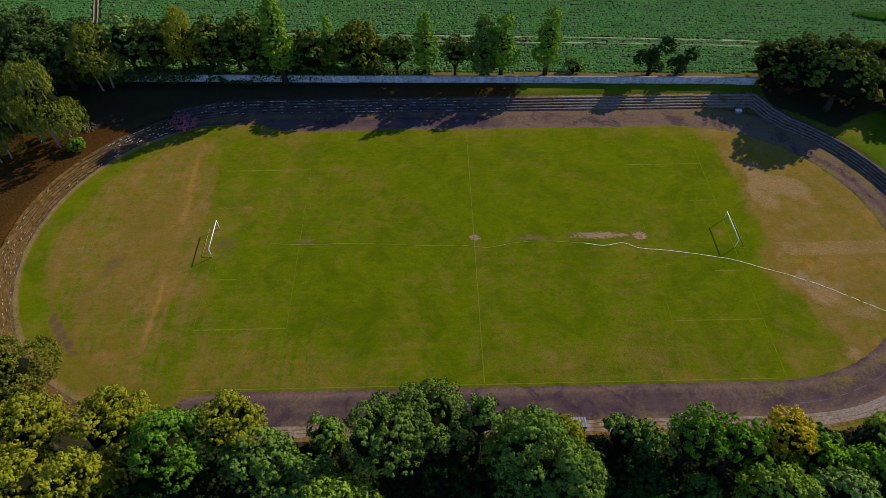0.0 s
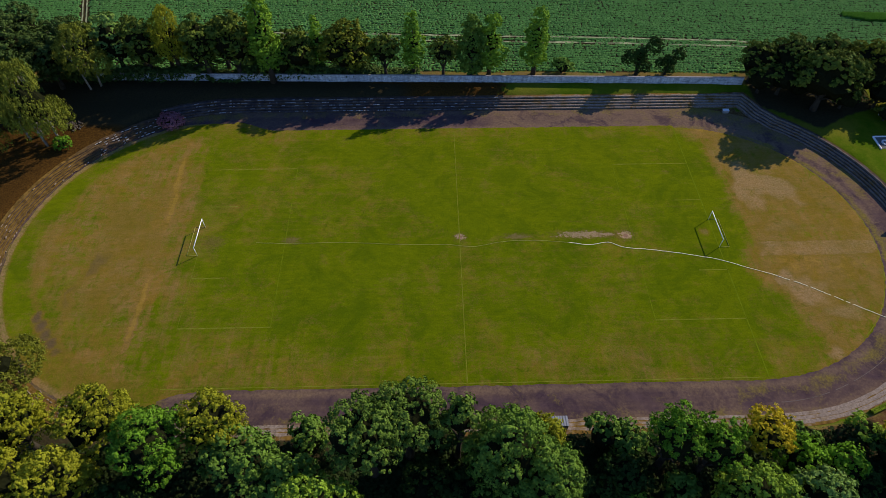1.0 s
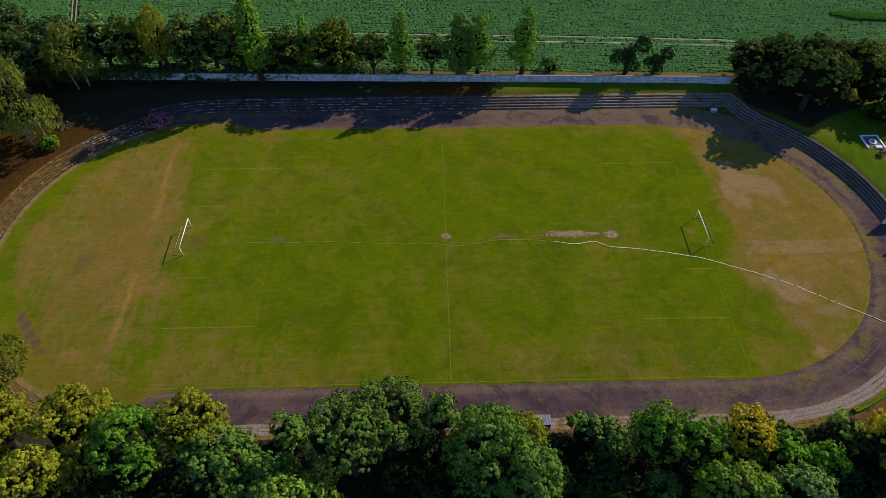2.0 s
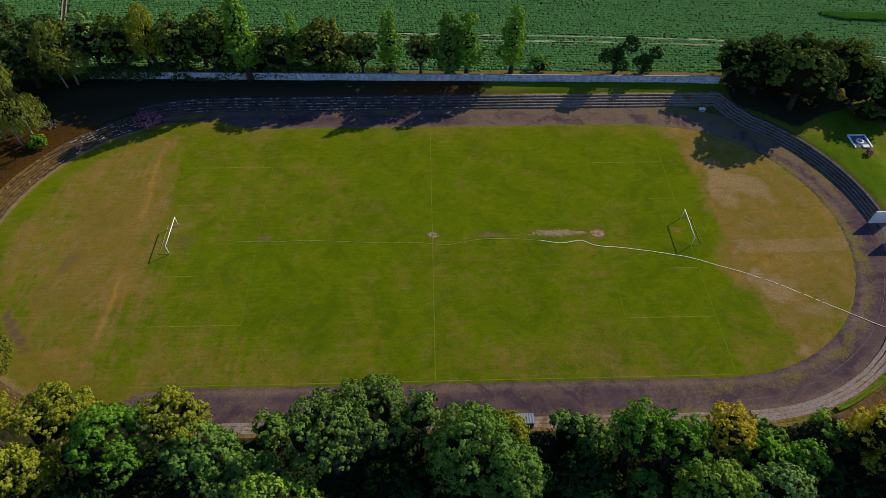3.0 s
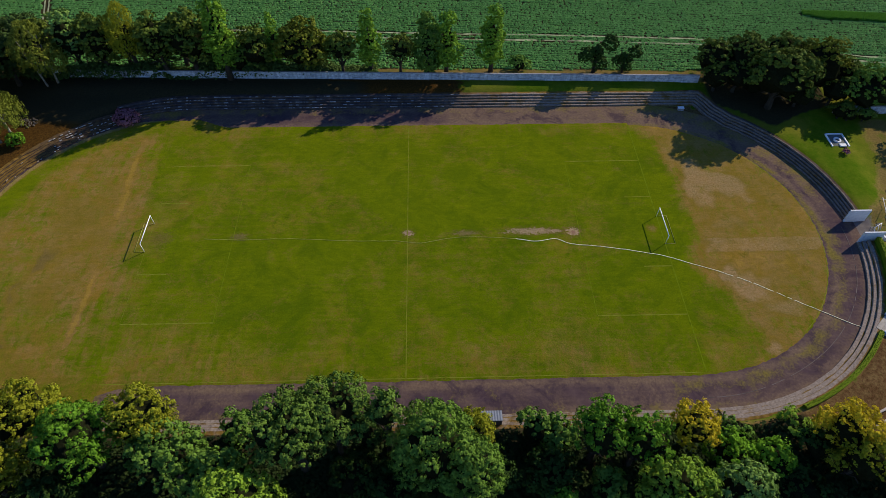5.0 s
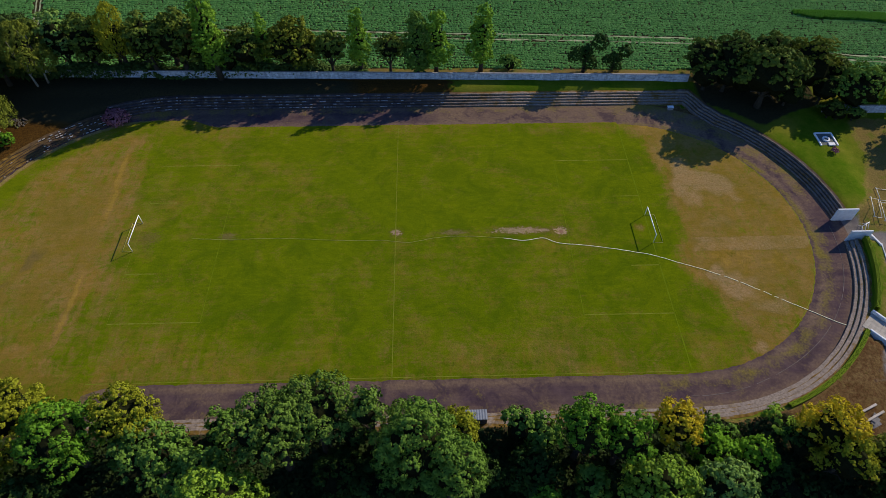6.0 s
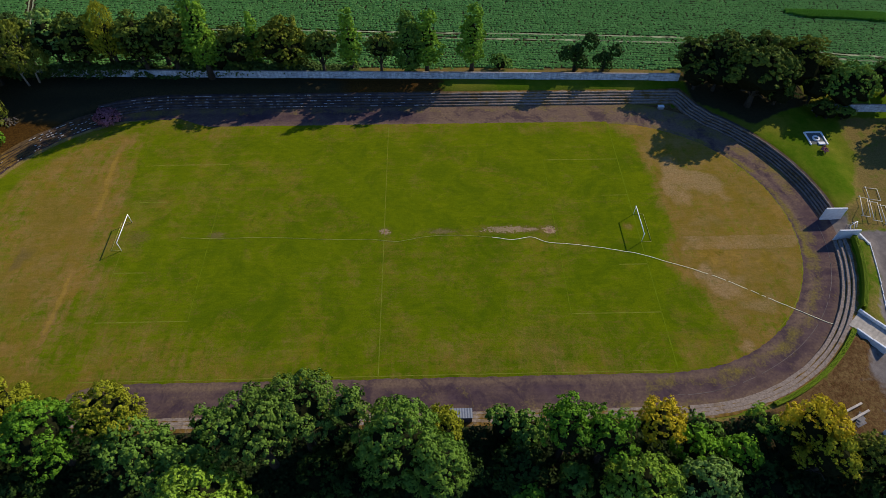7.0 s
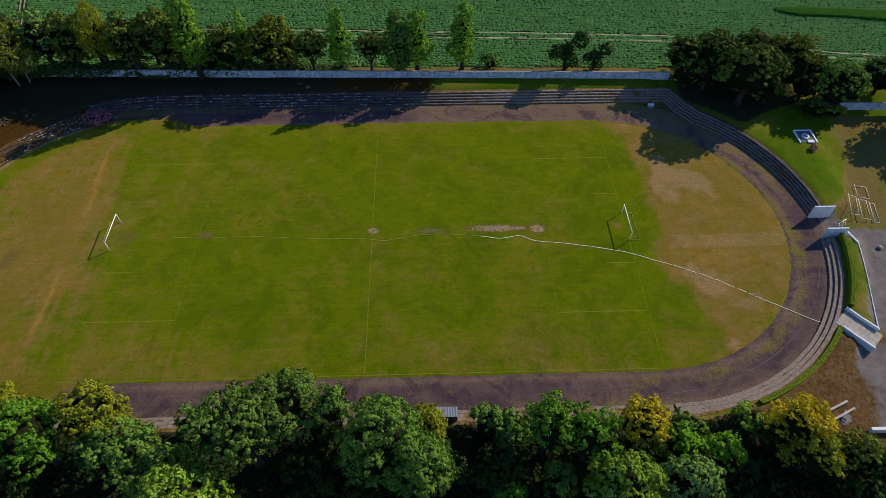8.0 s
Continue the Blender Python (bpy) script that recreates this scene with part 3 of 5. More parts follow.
def dryness(x, y):
    """How dry and how bare the turf is, by the wear of the field."""
    d = spine(x, y)
    wx = x + 3.2 * vnoise(x, y, 0.13, 4.0) + 1.6 * vnoise(x, y, 0.45, 5.0)
    wy = y + 3.0 * vnoise(x, y, 0.13, 7.0) + 1.4 * vnoise(x, y, 0.45, 8.0)
    dry, bare = 0.205, 0.0
    left = smooth01(-wx, 51, 60) * (1 - smooth01(d, 30, 33))
    limit = np.interp(wy, [p[0] for p in GREEN_END], [p[1] for p in GREEN_END])
    right = smooth01(0.6 * x + 0.4 * wx - limit, -2.0, 2.6)
    left *= 1 - 0.6 * smooth01(-wy, 10, 22)
    dry += 0.66 * left + (0.82 - 0.16 * smooth01(-wy, 8, 18)) * right + 0.13 * smooth01(-x, 18, 45) * (1 - left)
    dry += 0.22 * smooth01(-y, 17, 29) + 0.2 * smooth01(y, 27, 31) * (1 - smooth01(-x, 40, 50))
    for cx, cy, rx, ry, k in TINT:
        px, py = (wx, wy) if min(rx, ry) > 1.4 else (x + 0.3 * vnoise(x, y, 0.5, 2), y + 0.2 * vnoise(x, y, 0.5, 6))
        dry += k * math.exp(-((px - cx) / rx) ** 2 - ((py - cy) / ry) ** 2)
    # the old goal line and box of the right end are lush
    dry -= 0.28 * (abs(y) < 31.5) * math.exp(-((x - HALF - 0.3) / 1.1) ** 2) * (1 + vnoise(x, y, 0.3, 1))
    for cx, cy, rx, ry, k in BARE_MIDDLE + BARE_RIGHT + BARE_LEFT:
        px, py = (wx, wy) if min(rx, ry) > 1.4 else (x + 0.25 * vnoise(x, y, 0.9, 2), y + 0.25 * vnoise(x, y, 0.9, 6))
        q = ((px - cx) / rx) ** 2 + ((py - cy) / ry) ** 2
        bare = max(bare, k * math.exp(-0.6 * q ** 1.5 if min(rx, ry) > 1.4 else -q * q * 0.7))
    ey = y + 0.35 * vnoise(x, y, 0.3, 6.0)
    strip = smooth01(wx, 56.2, 59.0) * (1 - smooth01(wx, 82.0, 84.0)) * smooth01(ey, -6.6, -5.8) * (1 - smooth01(ey, -2.5, -1.9))
    bare = max(bare, (0.66 + 0.08 * vnoise(x, y, 0.35, 9)) * strip)
    if x < -55:
        ring = math.exp(-((d - 30.5 - 0.5 * vnoise(x, y, 0.2, 3)) / 0.85) ** 2) * smooth01(-y, -9, 1) * (1 - smooth01(-y, 25, 28)) * 0.72 + 0.76 * smooth01(d, 35.0, 36.3)
        bare = max(bare, ring)
    return dry, bare


def build_pitch():
    stations = s_steps(0, 4, 0.6)[:-1]
    rings = np.linspace(0, 1, 62)
    verts, dry, bare, light = [], [], [], []
    for s in stations:
        e = grass_edge(s)
        for u in rings:
            x, y = oval(s, u * e)
            verts.append((x, y, 0.03 - 0.06 * smooth01(u, 0.985, 1.0)))
            a, b = dryness(x, y)
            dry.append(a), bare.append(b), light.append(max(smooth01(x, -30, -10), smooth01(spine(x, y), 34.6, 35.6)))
    m, n = len(rings), len(stations)
    faces = [(i * m + j, ((i + 1) % n) * m + j, ((i + 1) % n) * m + j + 1, i * m + j + 1)[::-1] for i in range(n) for j in range(m - 1)]
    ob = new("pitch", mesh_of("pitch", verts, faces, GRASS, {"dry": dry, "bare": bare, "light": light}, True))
    tagged(ob, "mown grass football pitch with dry brown patches", "pitch", kind="structure")
    verts, weed, brown = [], [], []
    rings = np.linspace(EDGE - 2.2, FOOT + 1.5, 18)
    for s in stations:
        for d in rings:
            x, y = oval(s, d)
            verts.append((x, y, 0.0))
            w = 0.06 + 0.35 * smooth01(-x, 45, 60)
            if x > 45:
                w += 0.62 * math.exp(-((d - 34.2 - 0.8 * vnoise(x, y, 0.15, 2)) / 1.3) ** 2) * smooth01(-y, -6, 4) * (0.75 + 0.7 * vnoise(x, y, 0.22, 5))
            w += 0.3 * smooth01(y, 36.0, 37.8) + 0.25 * smooth01(-y, 36.6, 38)
            w += 0.45 * (1 - smooth01(x, -58, -40)) * (y < 0) * (0.8 + vnoise(x, y, 0.2, 3))
            w += 0.85 * math.exp(-((d - 32.5) / 0.8) ** 2) * smooth01(x, 42, 56) * smooth01(y, -20, -6) * (0.7 + 0.8 * vnoise(x, y, 0.4, 1))
            end = smooth01(x, 48, 58) * smooth01(y, 2, 14)
            foot = end * smooth01(d + 0.9 * vnoise(x, y, 0.25, 8), 34.4, 35.6)
            w += 0.45 * foot
            weed.append(w)
            brown.append(0.8 * foot + 0.85 * smooth01(x, 2, 14) * smooth01(y, 20, 32) + 0.5 * smooth01(d, 37.2, 38.2) + 0.75 * math.exp(-((d - 33.1) / 0.7) ** 2))
    m = len(rings)
    faces = [(i * m + j, ((i + 1) % n) * m + j, ((i + 1) % n) * m + j + 1, i * m + j + 1)[::-1] for i in range(n) for j in range(m - 1)]
    ob = new("running_track", mesh_of("running_track", verts, faces, TRACK, {"dry": weed, "soil": brown}, True))
    tagged(ob, "purple-grey cinder running track with weeds", "track", kind="structure")


def pitch_lines():
    """Faded chalk lines, a few millimetres over the turf."""
    w, z, near, far = 0.27, 0.036, -31.85, 31.9

    def line(x0, y0, x1, y1, wide=w, paint=LINE):
        a, b = Vector((x0, y0, z)), Vector((x1, y1, z))
        n = max(2, int((b - a).length / 1.0))
        side = Vector((-(b - a).y, (b - a).x, 0)).normalized() * wide / 2
        verts = []
        for i in range(n + 1):
            p = a.lerp(b, i / n)
            k = 0.75 + 0.5 * vnoise(p.x, p.y, 0.8)
            verts += [p - side * k, p + side * k]
        faces = [(2 * i, 2 * i + 2, 2 * i + 3, 2 * i + 1) for i in range(n)]
        ob = new("pitch_line", mesh_of("pitch_line", verts, faces, paint))
        tagged(ob, "faded chalk line on the grass", "pitch line", "pitch lines", "structure")

    line(-HALF, near, HALF, near, 0.18), line(0, near, 0, far, 0.18)
    line(HALF, near, HALF, far, w, LUSH), line(-HALF, -20, -HALF, 10, 0.08)
    verts = []
    for u in np.linspace(1.22, 1.72, 90):
        k = 0.06 * (1 + 0.8 * vnoise(u * 60, 0, 0.8))
        verts += [(*oval(u, 31.5 - k), z), (*oval(u, 31.5 + k), z)]
    ob = new("pitch_line", mesh_of("pitch_line", verts, [(2 * i, 2 * i + 1, 2 * i + 3, 2 * i + 2) for i in range(89)], LINE))
    tagged(ob, "faded curved line at the edge of the grass", "pitch line", "pitch lines", "structure")
    for k in (-1, 1):
        line(k * HALF, -20.16, k * (HALF - 16.5), -20.16), line(k * HALF, 20.16, k * (HALF - 16.5), 20.16)
        line(k * (HALF - 16.5), -20.16, k * (HALF - 16.5), 20.16, 0.16, LUSH)
        line(k * HALF, -9.16, k * (HALF - 5.5), -9.16), line(k * HALF, 9.16, k * (HALF - 5.5), 9.16)


def track_kerb():
    """Pale worn kerb line between the lanes and the weeds of the right end."""
    verts = []
    for i in range(140):
        a = radians(-92 + 92 * i / 139)
        k = 0.03 * vnoise(i, 0, 0.3)
        r = 35.7 + 1.2 * smooth01(a, radians(-62), radians(-8)) + 0.7 * smooth01(-a, radians(62), radians(92))
        for d, z in ((r - 0.045, -0.05), (r - 0.045, 0.03 + k), (r + 0.045, 0.03 + k), (r + 0.045, -0.05)):
            verts.append((HALF + d * math.cos(a), d * math.sin(a), z))
    faces = [(4 * i + k, 4 * i + k + 1, 4 * i + k + 5, 4 * i + k + 4) for i in range(139) for k in range(3) if vnoise(i, 0, 0.21, 4) > -0.3]
    ob = new("track_kerb", mesh_of("track_kerb", verts, faces, KERB))
    tagged(ob, "thin worn concrete kerb line in the cinder track", "kerb", kind="structure")


build_ground()
build_pitch()
track_kerb()
pitch_lines()


# ---- terraces ----
def ring_path(a0, a1, r, side=1):
    """Points on a round end from angle a0 to a1 (degrees); side 1 is the right end."""
    n = max(2, int(abs(a1 - a0) * math.pi / 180 * r / 0.8))
    return [(side * (HALF + r * math.cos(radians(a0 + (a1 - a0) * i / n))), r * math.sin(radians(a0 + (a1 - a0) * i / n))) for i in range(n + 1)]


def straight_path(x0, x1, y):
    n = max(2, int(abs(x1 - x0) / 0.8))
    return [(x0 + (x1 - x0) * i / n, y) for i in range(n + 1)]


def terrace(label, path, steps, tread, rise, ragged, grime=0.0, flip=1):
    """Concrete steps along a path, rising to its outer side, each step one part with worn edges."""
    mid = path[len(path) // 2]
    top = thing("terrace", (*mid, 0), label, "terrace", "standing terraces", "structure")
    base = Vector(top.location)
    pts = [Vector((x, y, 0)) for x, y in path]
    sides = []
    for i, p in enumerate(pts):
        a = (p - pts[max(0, i - 1)]).normalized() if i else (pts[1] - p).normalized()
        b = (pts[min(len(pts) - 1, i + 1)] - p).normalized() if i < len(pts) - 1 else a
        na, nb = Vector((-a.y, a.x, 0)) * flip, Vector((-b.y, b.x, 0)) * flip
        m = (na + nb).normalized()
        sides.append(m / max(0.6, m.dot(na)))
    n = len(pts)
    for i in range(steps):
        verts, litter, darken = [], [], []
        for p, side in zip(pts, sides):
            k = ragged * (1 + 1.4 * smooth01(-p.x, 0, 35) * (p.y > 0 and ragged < 1))
            wob = k * (vnoise(p.x, p.y, 0.35, i * 3.7) + 0.7 * vnoise(p.x, p.y, 1.3, i * 5.1))
            sink = k * (vnoise(p.x, p.y, 0.7, i * 2.3) + 0.6 * vnoise(p.x, p.y, 1.9, i * 2.3))
            deep = tread * (1 - 0.22 * smooth01(p.x, 70, 90) * (p.y > 0))
            d0 = i * deep + 0.12 * wob
            d1 = (i + 1) * deep + 0.35
            z1 = (i + 1) * rise + 0.08 * sink
            z0 = i * rise - 0.45
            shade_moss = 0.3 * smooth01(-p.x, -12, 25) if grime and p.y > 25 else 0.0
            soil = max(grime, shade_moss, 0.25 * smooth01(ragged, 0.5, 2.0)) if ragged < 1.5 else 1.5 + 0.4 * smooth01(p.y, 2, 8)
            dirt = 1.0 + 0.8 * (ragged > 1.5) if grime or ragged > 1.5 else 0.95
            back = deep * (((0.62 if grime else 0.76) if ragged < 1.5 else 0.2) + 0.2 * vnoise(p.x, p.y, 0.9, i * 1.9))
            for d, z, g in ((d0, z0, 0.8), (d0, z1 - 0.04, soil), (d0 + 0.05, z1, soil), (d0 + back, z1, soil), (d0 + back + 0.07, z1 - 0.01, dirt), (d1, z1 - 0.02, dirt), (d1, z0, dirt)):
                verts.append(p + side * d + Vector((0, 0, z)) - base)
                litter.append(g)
                # Painted shade: far steps under tree shade, right-bend treads; left risers get dirty joints.
                darken.append(smooth01(-p.x, -32, 0) if grime and p.x < 60 and p.y > 25 else (0.3 if z >= z1 - 0.05 and d - d0 < 0.06 else 0.75 if 0 < d - d0 < back else 0.95) * smooth01(p.x, 66, 71) if grime and p.y > 0 else max(0.8 * smooth01(p.y, 20, 26), 0.95 if d == d0 else 0.0) if ragged > 1.5 else 0.0)
        order = 1 if flip > 0 else -1
        faces = [(7 * a + k, 7 * a + 7 + k, 7 * a + 7 + (k + 1) % 7, 7 * a + (k + 1) % 7)[::order] for a in range(n - 1) for k in range(7)]
        faces += [tuple(range(7)), tuple(7 * (n - 1) + k for k in (6, 5, 4, 3, 2, 1, 0))]
        part("step", mesh_of("step", verts, faces, STEP, {"litter": litter, "darken": darken}), STEP, top)
        if grime > 0.2:
            rng = random.Random(50 + i)
            for p, side in zip(pts, sides):
                if p.y > 25 and p.x < 22 and rng.random() < 0.34 * smooth01(-p.x, -22, 15):
                    at = p + side * (i * tread + 0.06) - base + Vector((0, 0, (i + 1) * rise + 0.02))
                    chip = box((rng.uniform(0.2, 1.1), rng.uniform(0.08, 0.26), 0.1), at, Euler((rng.uniform(-0.2, 0.2), 0, math.atan2(side.y, side.x) - math.pi / 2)), 0.02)
                    part("edging_stone", chip, CHIP, top, "pale broken edge stone")
        if ragged > 1.5:
            rng, a = random.Random(i), 0
            while a < n - 2:
                run = rng.choice((1, 1, 1, 1, 2))
                if rng.random() < (0.38 if pts[a].y < 4 else 0.04 + 0.7 * (i == 0 and 17 < pts[a].y) if pts[a].y < 25 else 0.5):
                    p, q = pts[a] + sides[a] * (i * tread + 0.1 * rng.uniform(-1, 1)), pts[min(n - 1, a + run)] + sides[a] * (i * tread + 0.1 * rng.uniform(-1, 1))
                    mid_p = (p + q) / 2 - base + Vector((0, 0, (i + 1) * rise - 0.02))
                    stone = box(((q - p).length * rng.uniform(0.35, 0.9), 0.08 + 0.14 * rng.random() ** 2, 0.16), mid_p, Euler((rng.uniform(-0.15, 0.15), rng.uniform(-0.05, 0.05), math.atan2(q.y - p.y, q.x - p.x))), 0.02)
                    part("edging_stone", stone, CHIP if pts[a].y > 22 else EDGING, top)
                a += run


def s_of_angle(deg):
    """Station on the right end at that angle from the x axis."""
    return 1 + (deg + 90) / 180


far_path = ring_path(66.0, 89.0, 39.2, -1) + straight_path(-50.6, 68.3, 39.3) + [(68.9, 38.2), (69.6, 36.4), (70.3, 34.9), (71.6, 33.4)] + ring_path(54.5, 2.4, 38.3)
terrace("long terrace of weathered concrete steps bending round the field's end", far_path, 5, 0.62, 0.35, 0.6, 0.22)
terrace("curved terrace of pale concrete steps below a hedge", ring_path(-6.4, -90, 38.4), 3, 0.78, 0.36, 0.5)
terrace("low straight terrace of broken concrete steps under trees", straight_path(50.6, -50.6, -38.6), 3, 0.8, 0.3, 1.2, 0.3)
terrace("crumbling overgrown terrace steps covered with brown leaves", ring_path(-90, 65.5, 37.3, -1), 6, 0.54, 0.21, 2.2)


# ---- walls ----
def wall_run(name, label, a, b, z0, height, thick=0.25, panel=2.5):
    a, b = Vector((*a, 0)), Vector((*b, 0))
    length, turn = (b - a).length, math.atan2(b.y - a.y, b.x - a.x)
    top = thing(name, (a.x, a.y, z0), label, "wall", kind="structure", turn=turn)
    n = int(length / panel)
    for i in range(n):
        w = length / n
        part("panel", box((w - 0.03, thick, height), (w * (i + 0.5), 0, height / 2 - 0.15), bevel=0.015), WALL, top)
    part("coping", box((length, thick + 0.12, 0.08), (length / 2, 0, height - 0.1), bevel=0.02), CONCRETE, top)


wall_run("wall_far", "long whitewashed concrete panel wall behind the terrace", (-86.0, 49.9), (70.6, 45.2), 2.3, 2.05)
wall_run("wall_right", "whitewashed concrete panel wall beside the monument lawn", (100.0, 34.5), (140.0, 33.0), 1.2, 2.0)


# ---- trees ----
def unit(v):
    return v / np.maximum(1e-9, np.linalg.norm(v, axis=1))[:, None]


def leaves(rng, centres, outs, radius, per, size, droop=0.0, loose=0.6, wide=0.37):
    """Leaf sprays on the outer side of clumps: an array n x 4 x 3. loose: how much they stray from the clump's dome."""
    n = len(centres) * per
    c, o, r = np.repeat(centres, per, axis=0), np.repeat(outs, per, axis=0), np.repeat(radius, per)[:, None]
    off = unit(rng.normal(size=(n, 3)) + o * 0.85 + np.array([0, 0, 0.25]))
    deep = 1.0 - loose * rng.random((n, 1)) + 0.25 * loose * rng.normal(size=(n, 1))
    wide *= 1 - 0.35 * min(1.0, droop)
    shape = np.array([1, 1, 1 + 1.3 * droop]) * np.repeat(np.array([0.75, 0.75, 0.5]) + np.array([0.9, 0.9, 0.4]) * rng.random((len(centres), 3)), per, axis=0)
    p = c + off * deep * r * shape * np.array([1, 1, 0.85])
    p[:, 2] -= droop * rng.random(n) ** 2 * r[:, 0] * 2
    nor = unit(off * 1.25 + o * 0.75 + rng.normal(size=(n, 3)) * (0.15 + 0.36 * loose))
    t = np.cross(nor, rng.normal(size=(n, 3)))
    t[:, 2] -= droop * 3.0
    t = unit(t)
    b = np.cross(nor, t)
    l = (size * (0.6 + 0.9 * rng.random(n)))[:, None]
    bend = nor * l * 0.14
    return np.stack([p - t * l * 0.5 - bend, p + b * l * wide, p + t * l * 0.5 - bend, p - b * l * wide], axis=1)


def crown_quads(rng, lobes, size, clump, cover, droop=0.0, gaps=0.37, loose=0.6, bald=2.0):
    """Domed clumps of leaves over the outside of the lobes, with gaps between them; the low shady side is bare past bald."""
    lobes = np.array(lobes)
    cs, os_ = [], []
    for i, (cx, cy, cz, rx, ry, rz) in enumerate(lobes):
        area = 4 * math.pi * ((rx * ry) ** 1.6 / 3 + (rx * rz) ** 1.6 / 3 + (ry * rz) ** 1.6 / 3) ** (1 / 1.6)
        n = max(5, int(area / (clump * clump * 1.05)))
        # even spread over the lobe, each clump a little off its place
        k = np.arange(n) + 0.5
        z = 1 - 2 * k / n
        th = k * 2.39996 + rng.random() * 6.3
        v = np.stack([np.sqrt(1 - z * z) * np.cos(th), np.sqrt(1 - z * z) * np.sin(th), z], 1)
        v = unit(v + rng.normal(size=(n, 3)) * 0.22)
        v = v[(v[:, 2] > -0.5) | (rng.random(n) < 0.2)]
        p = np.array([cx, cy, cz]) + v * (0.66 + 0.5 * rng.random((len(v), 1))) * np.array([rx, ry, rz])
        keep = np.ones(len(p), bool)
        for j, q in enumerate(lobes):
            if j != i:
                keep &= (((p - q[:3]) / (q[3:] * 0.85)) ** 2).sum(1) > 1
        cs.append(p[keep]), os_.append(v[keep])
    c, o = np.concatenate(cs), np.concatenate(os_)
    seed = Vector((rng.random() * 50, rng.random() * 50, 0))
    full = np.array([noise.noise(Vector(p) * 0.62 + seed) + 0.5 * noise.noise(Vector(p) * 1.5 + seed) for p in c]) > gaps - 0.5
    rough = np.array([noise.noise(Vector(p) * 0.45 + seed) for p in c])
    lo, hi = (lobes[:, :3] - lobes[:, 3:]).min(0), (lobes[:, :3] + lobes[:, 3:]).max(0)
    # Leaves left off away from the sun, so the dark shell reads as shade.
    side = unit((c - (lo + hi) / 2) / (hi - lo)) * 0.65 + o * 0.35
    full &= side @ np.array([-0.22, -0.60, -0.77]) < bald + 0.8 * rough
    c, o = c[full], o[full]
    r = clump * (0.35 + 0.6 * rng.random(len(c)) ** 1.6)
    per = max(5, int(cover * clump * clump * 0.92 / (size * size * 0.36)))
    return leaves(rng, c, o, r, per, size, droop, loose)


def shade_shell(rng, centre, radii):
    """A near-black rough shell within the leaves stops light and stands for inner shade."""
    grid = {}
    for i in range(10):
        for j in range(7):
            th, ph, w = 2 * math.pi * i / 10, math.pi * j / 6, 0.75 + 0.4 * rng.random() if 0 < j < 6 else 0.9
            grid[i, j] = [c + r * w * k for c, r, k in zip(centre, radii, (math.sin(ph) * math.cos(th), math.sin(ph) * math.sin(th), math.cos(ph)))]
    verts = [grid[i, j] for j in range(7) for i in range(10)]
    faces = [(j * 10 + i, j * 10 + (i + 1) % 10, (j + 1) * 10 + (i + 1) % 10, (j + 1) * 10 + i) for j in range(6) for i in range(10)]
    return mesh_of("shade_shell", verts, faces, CROWN_SHADE)


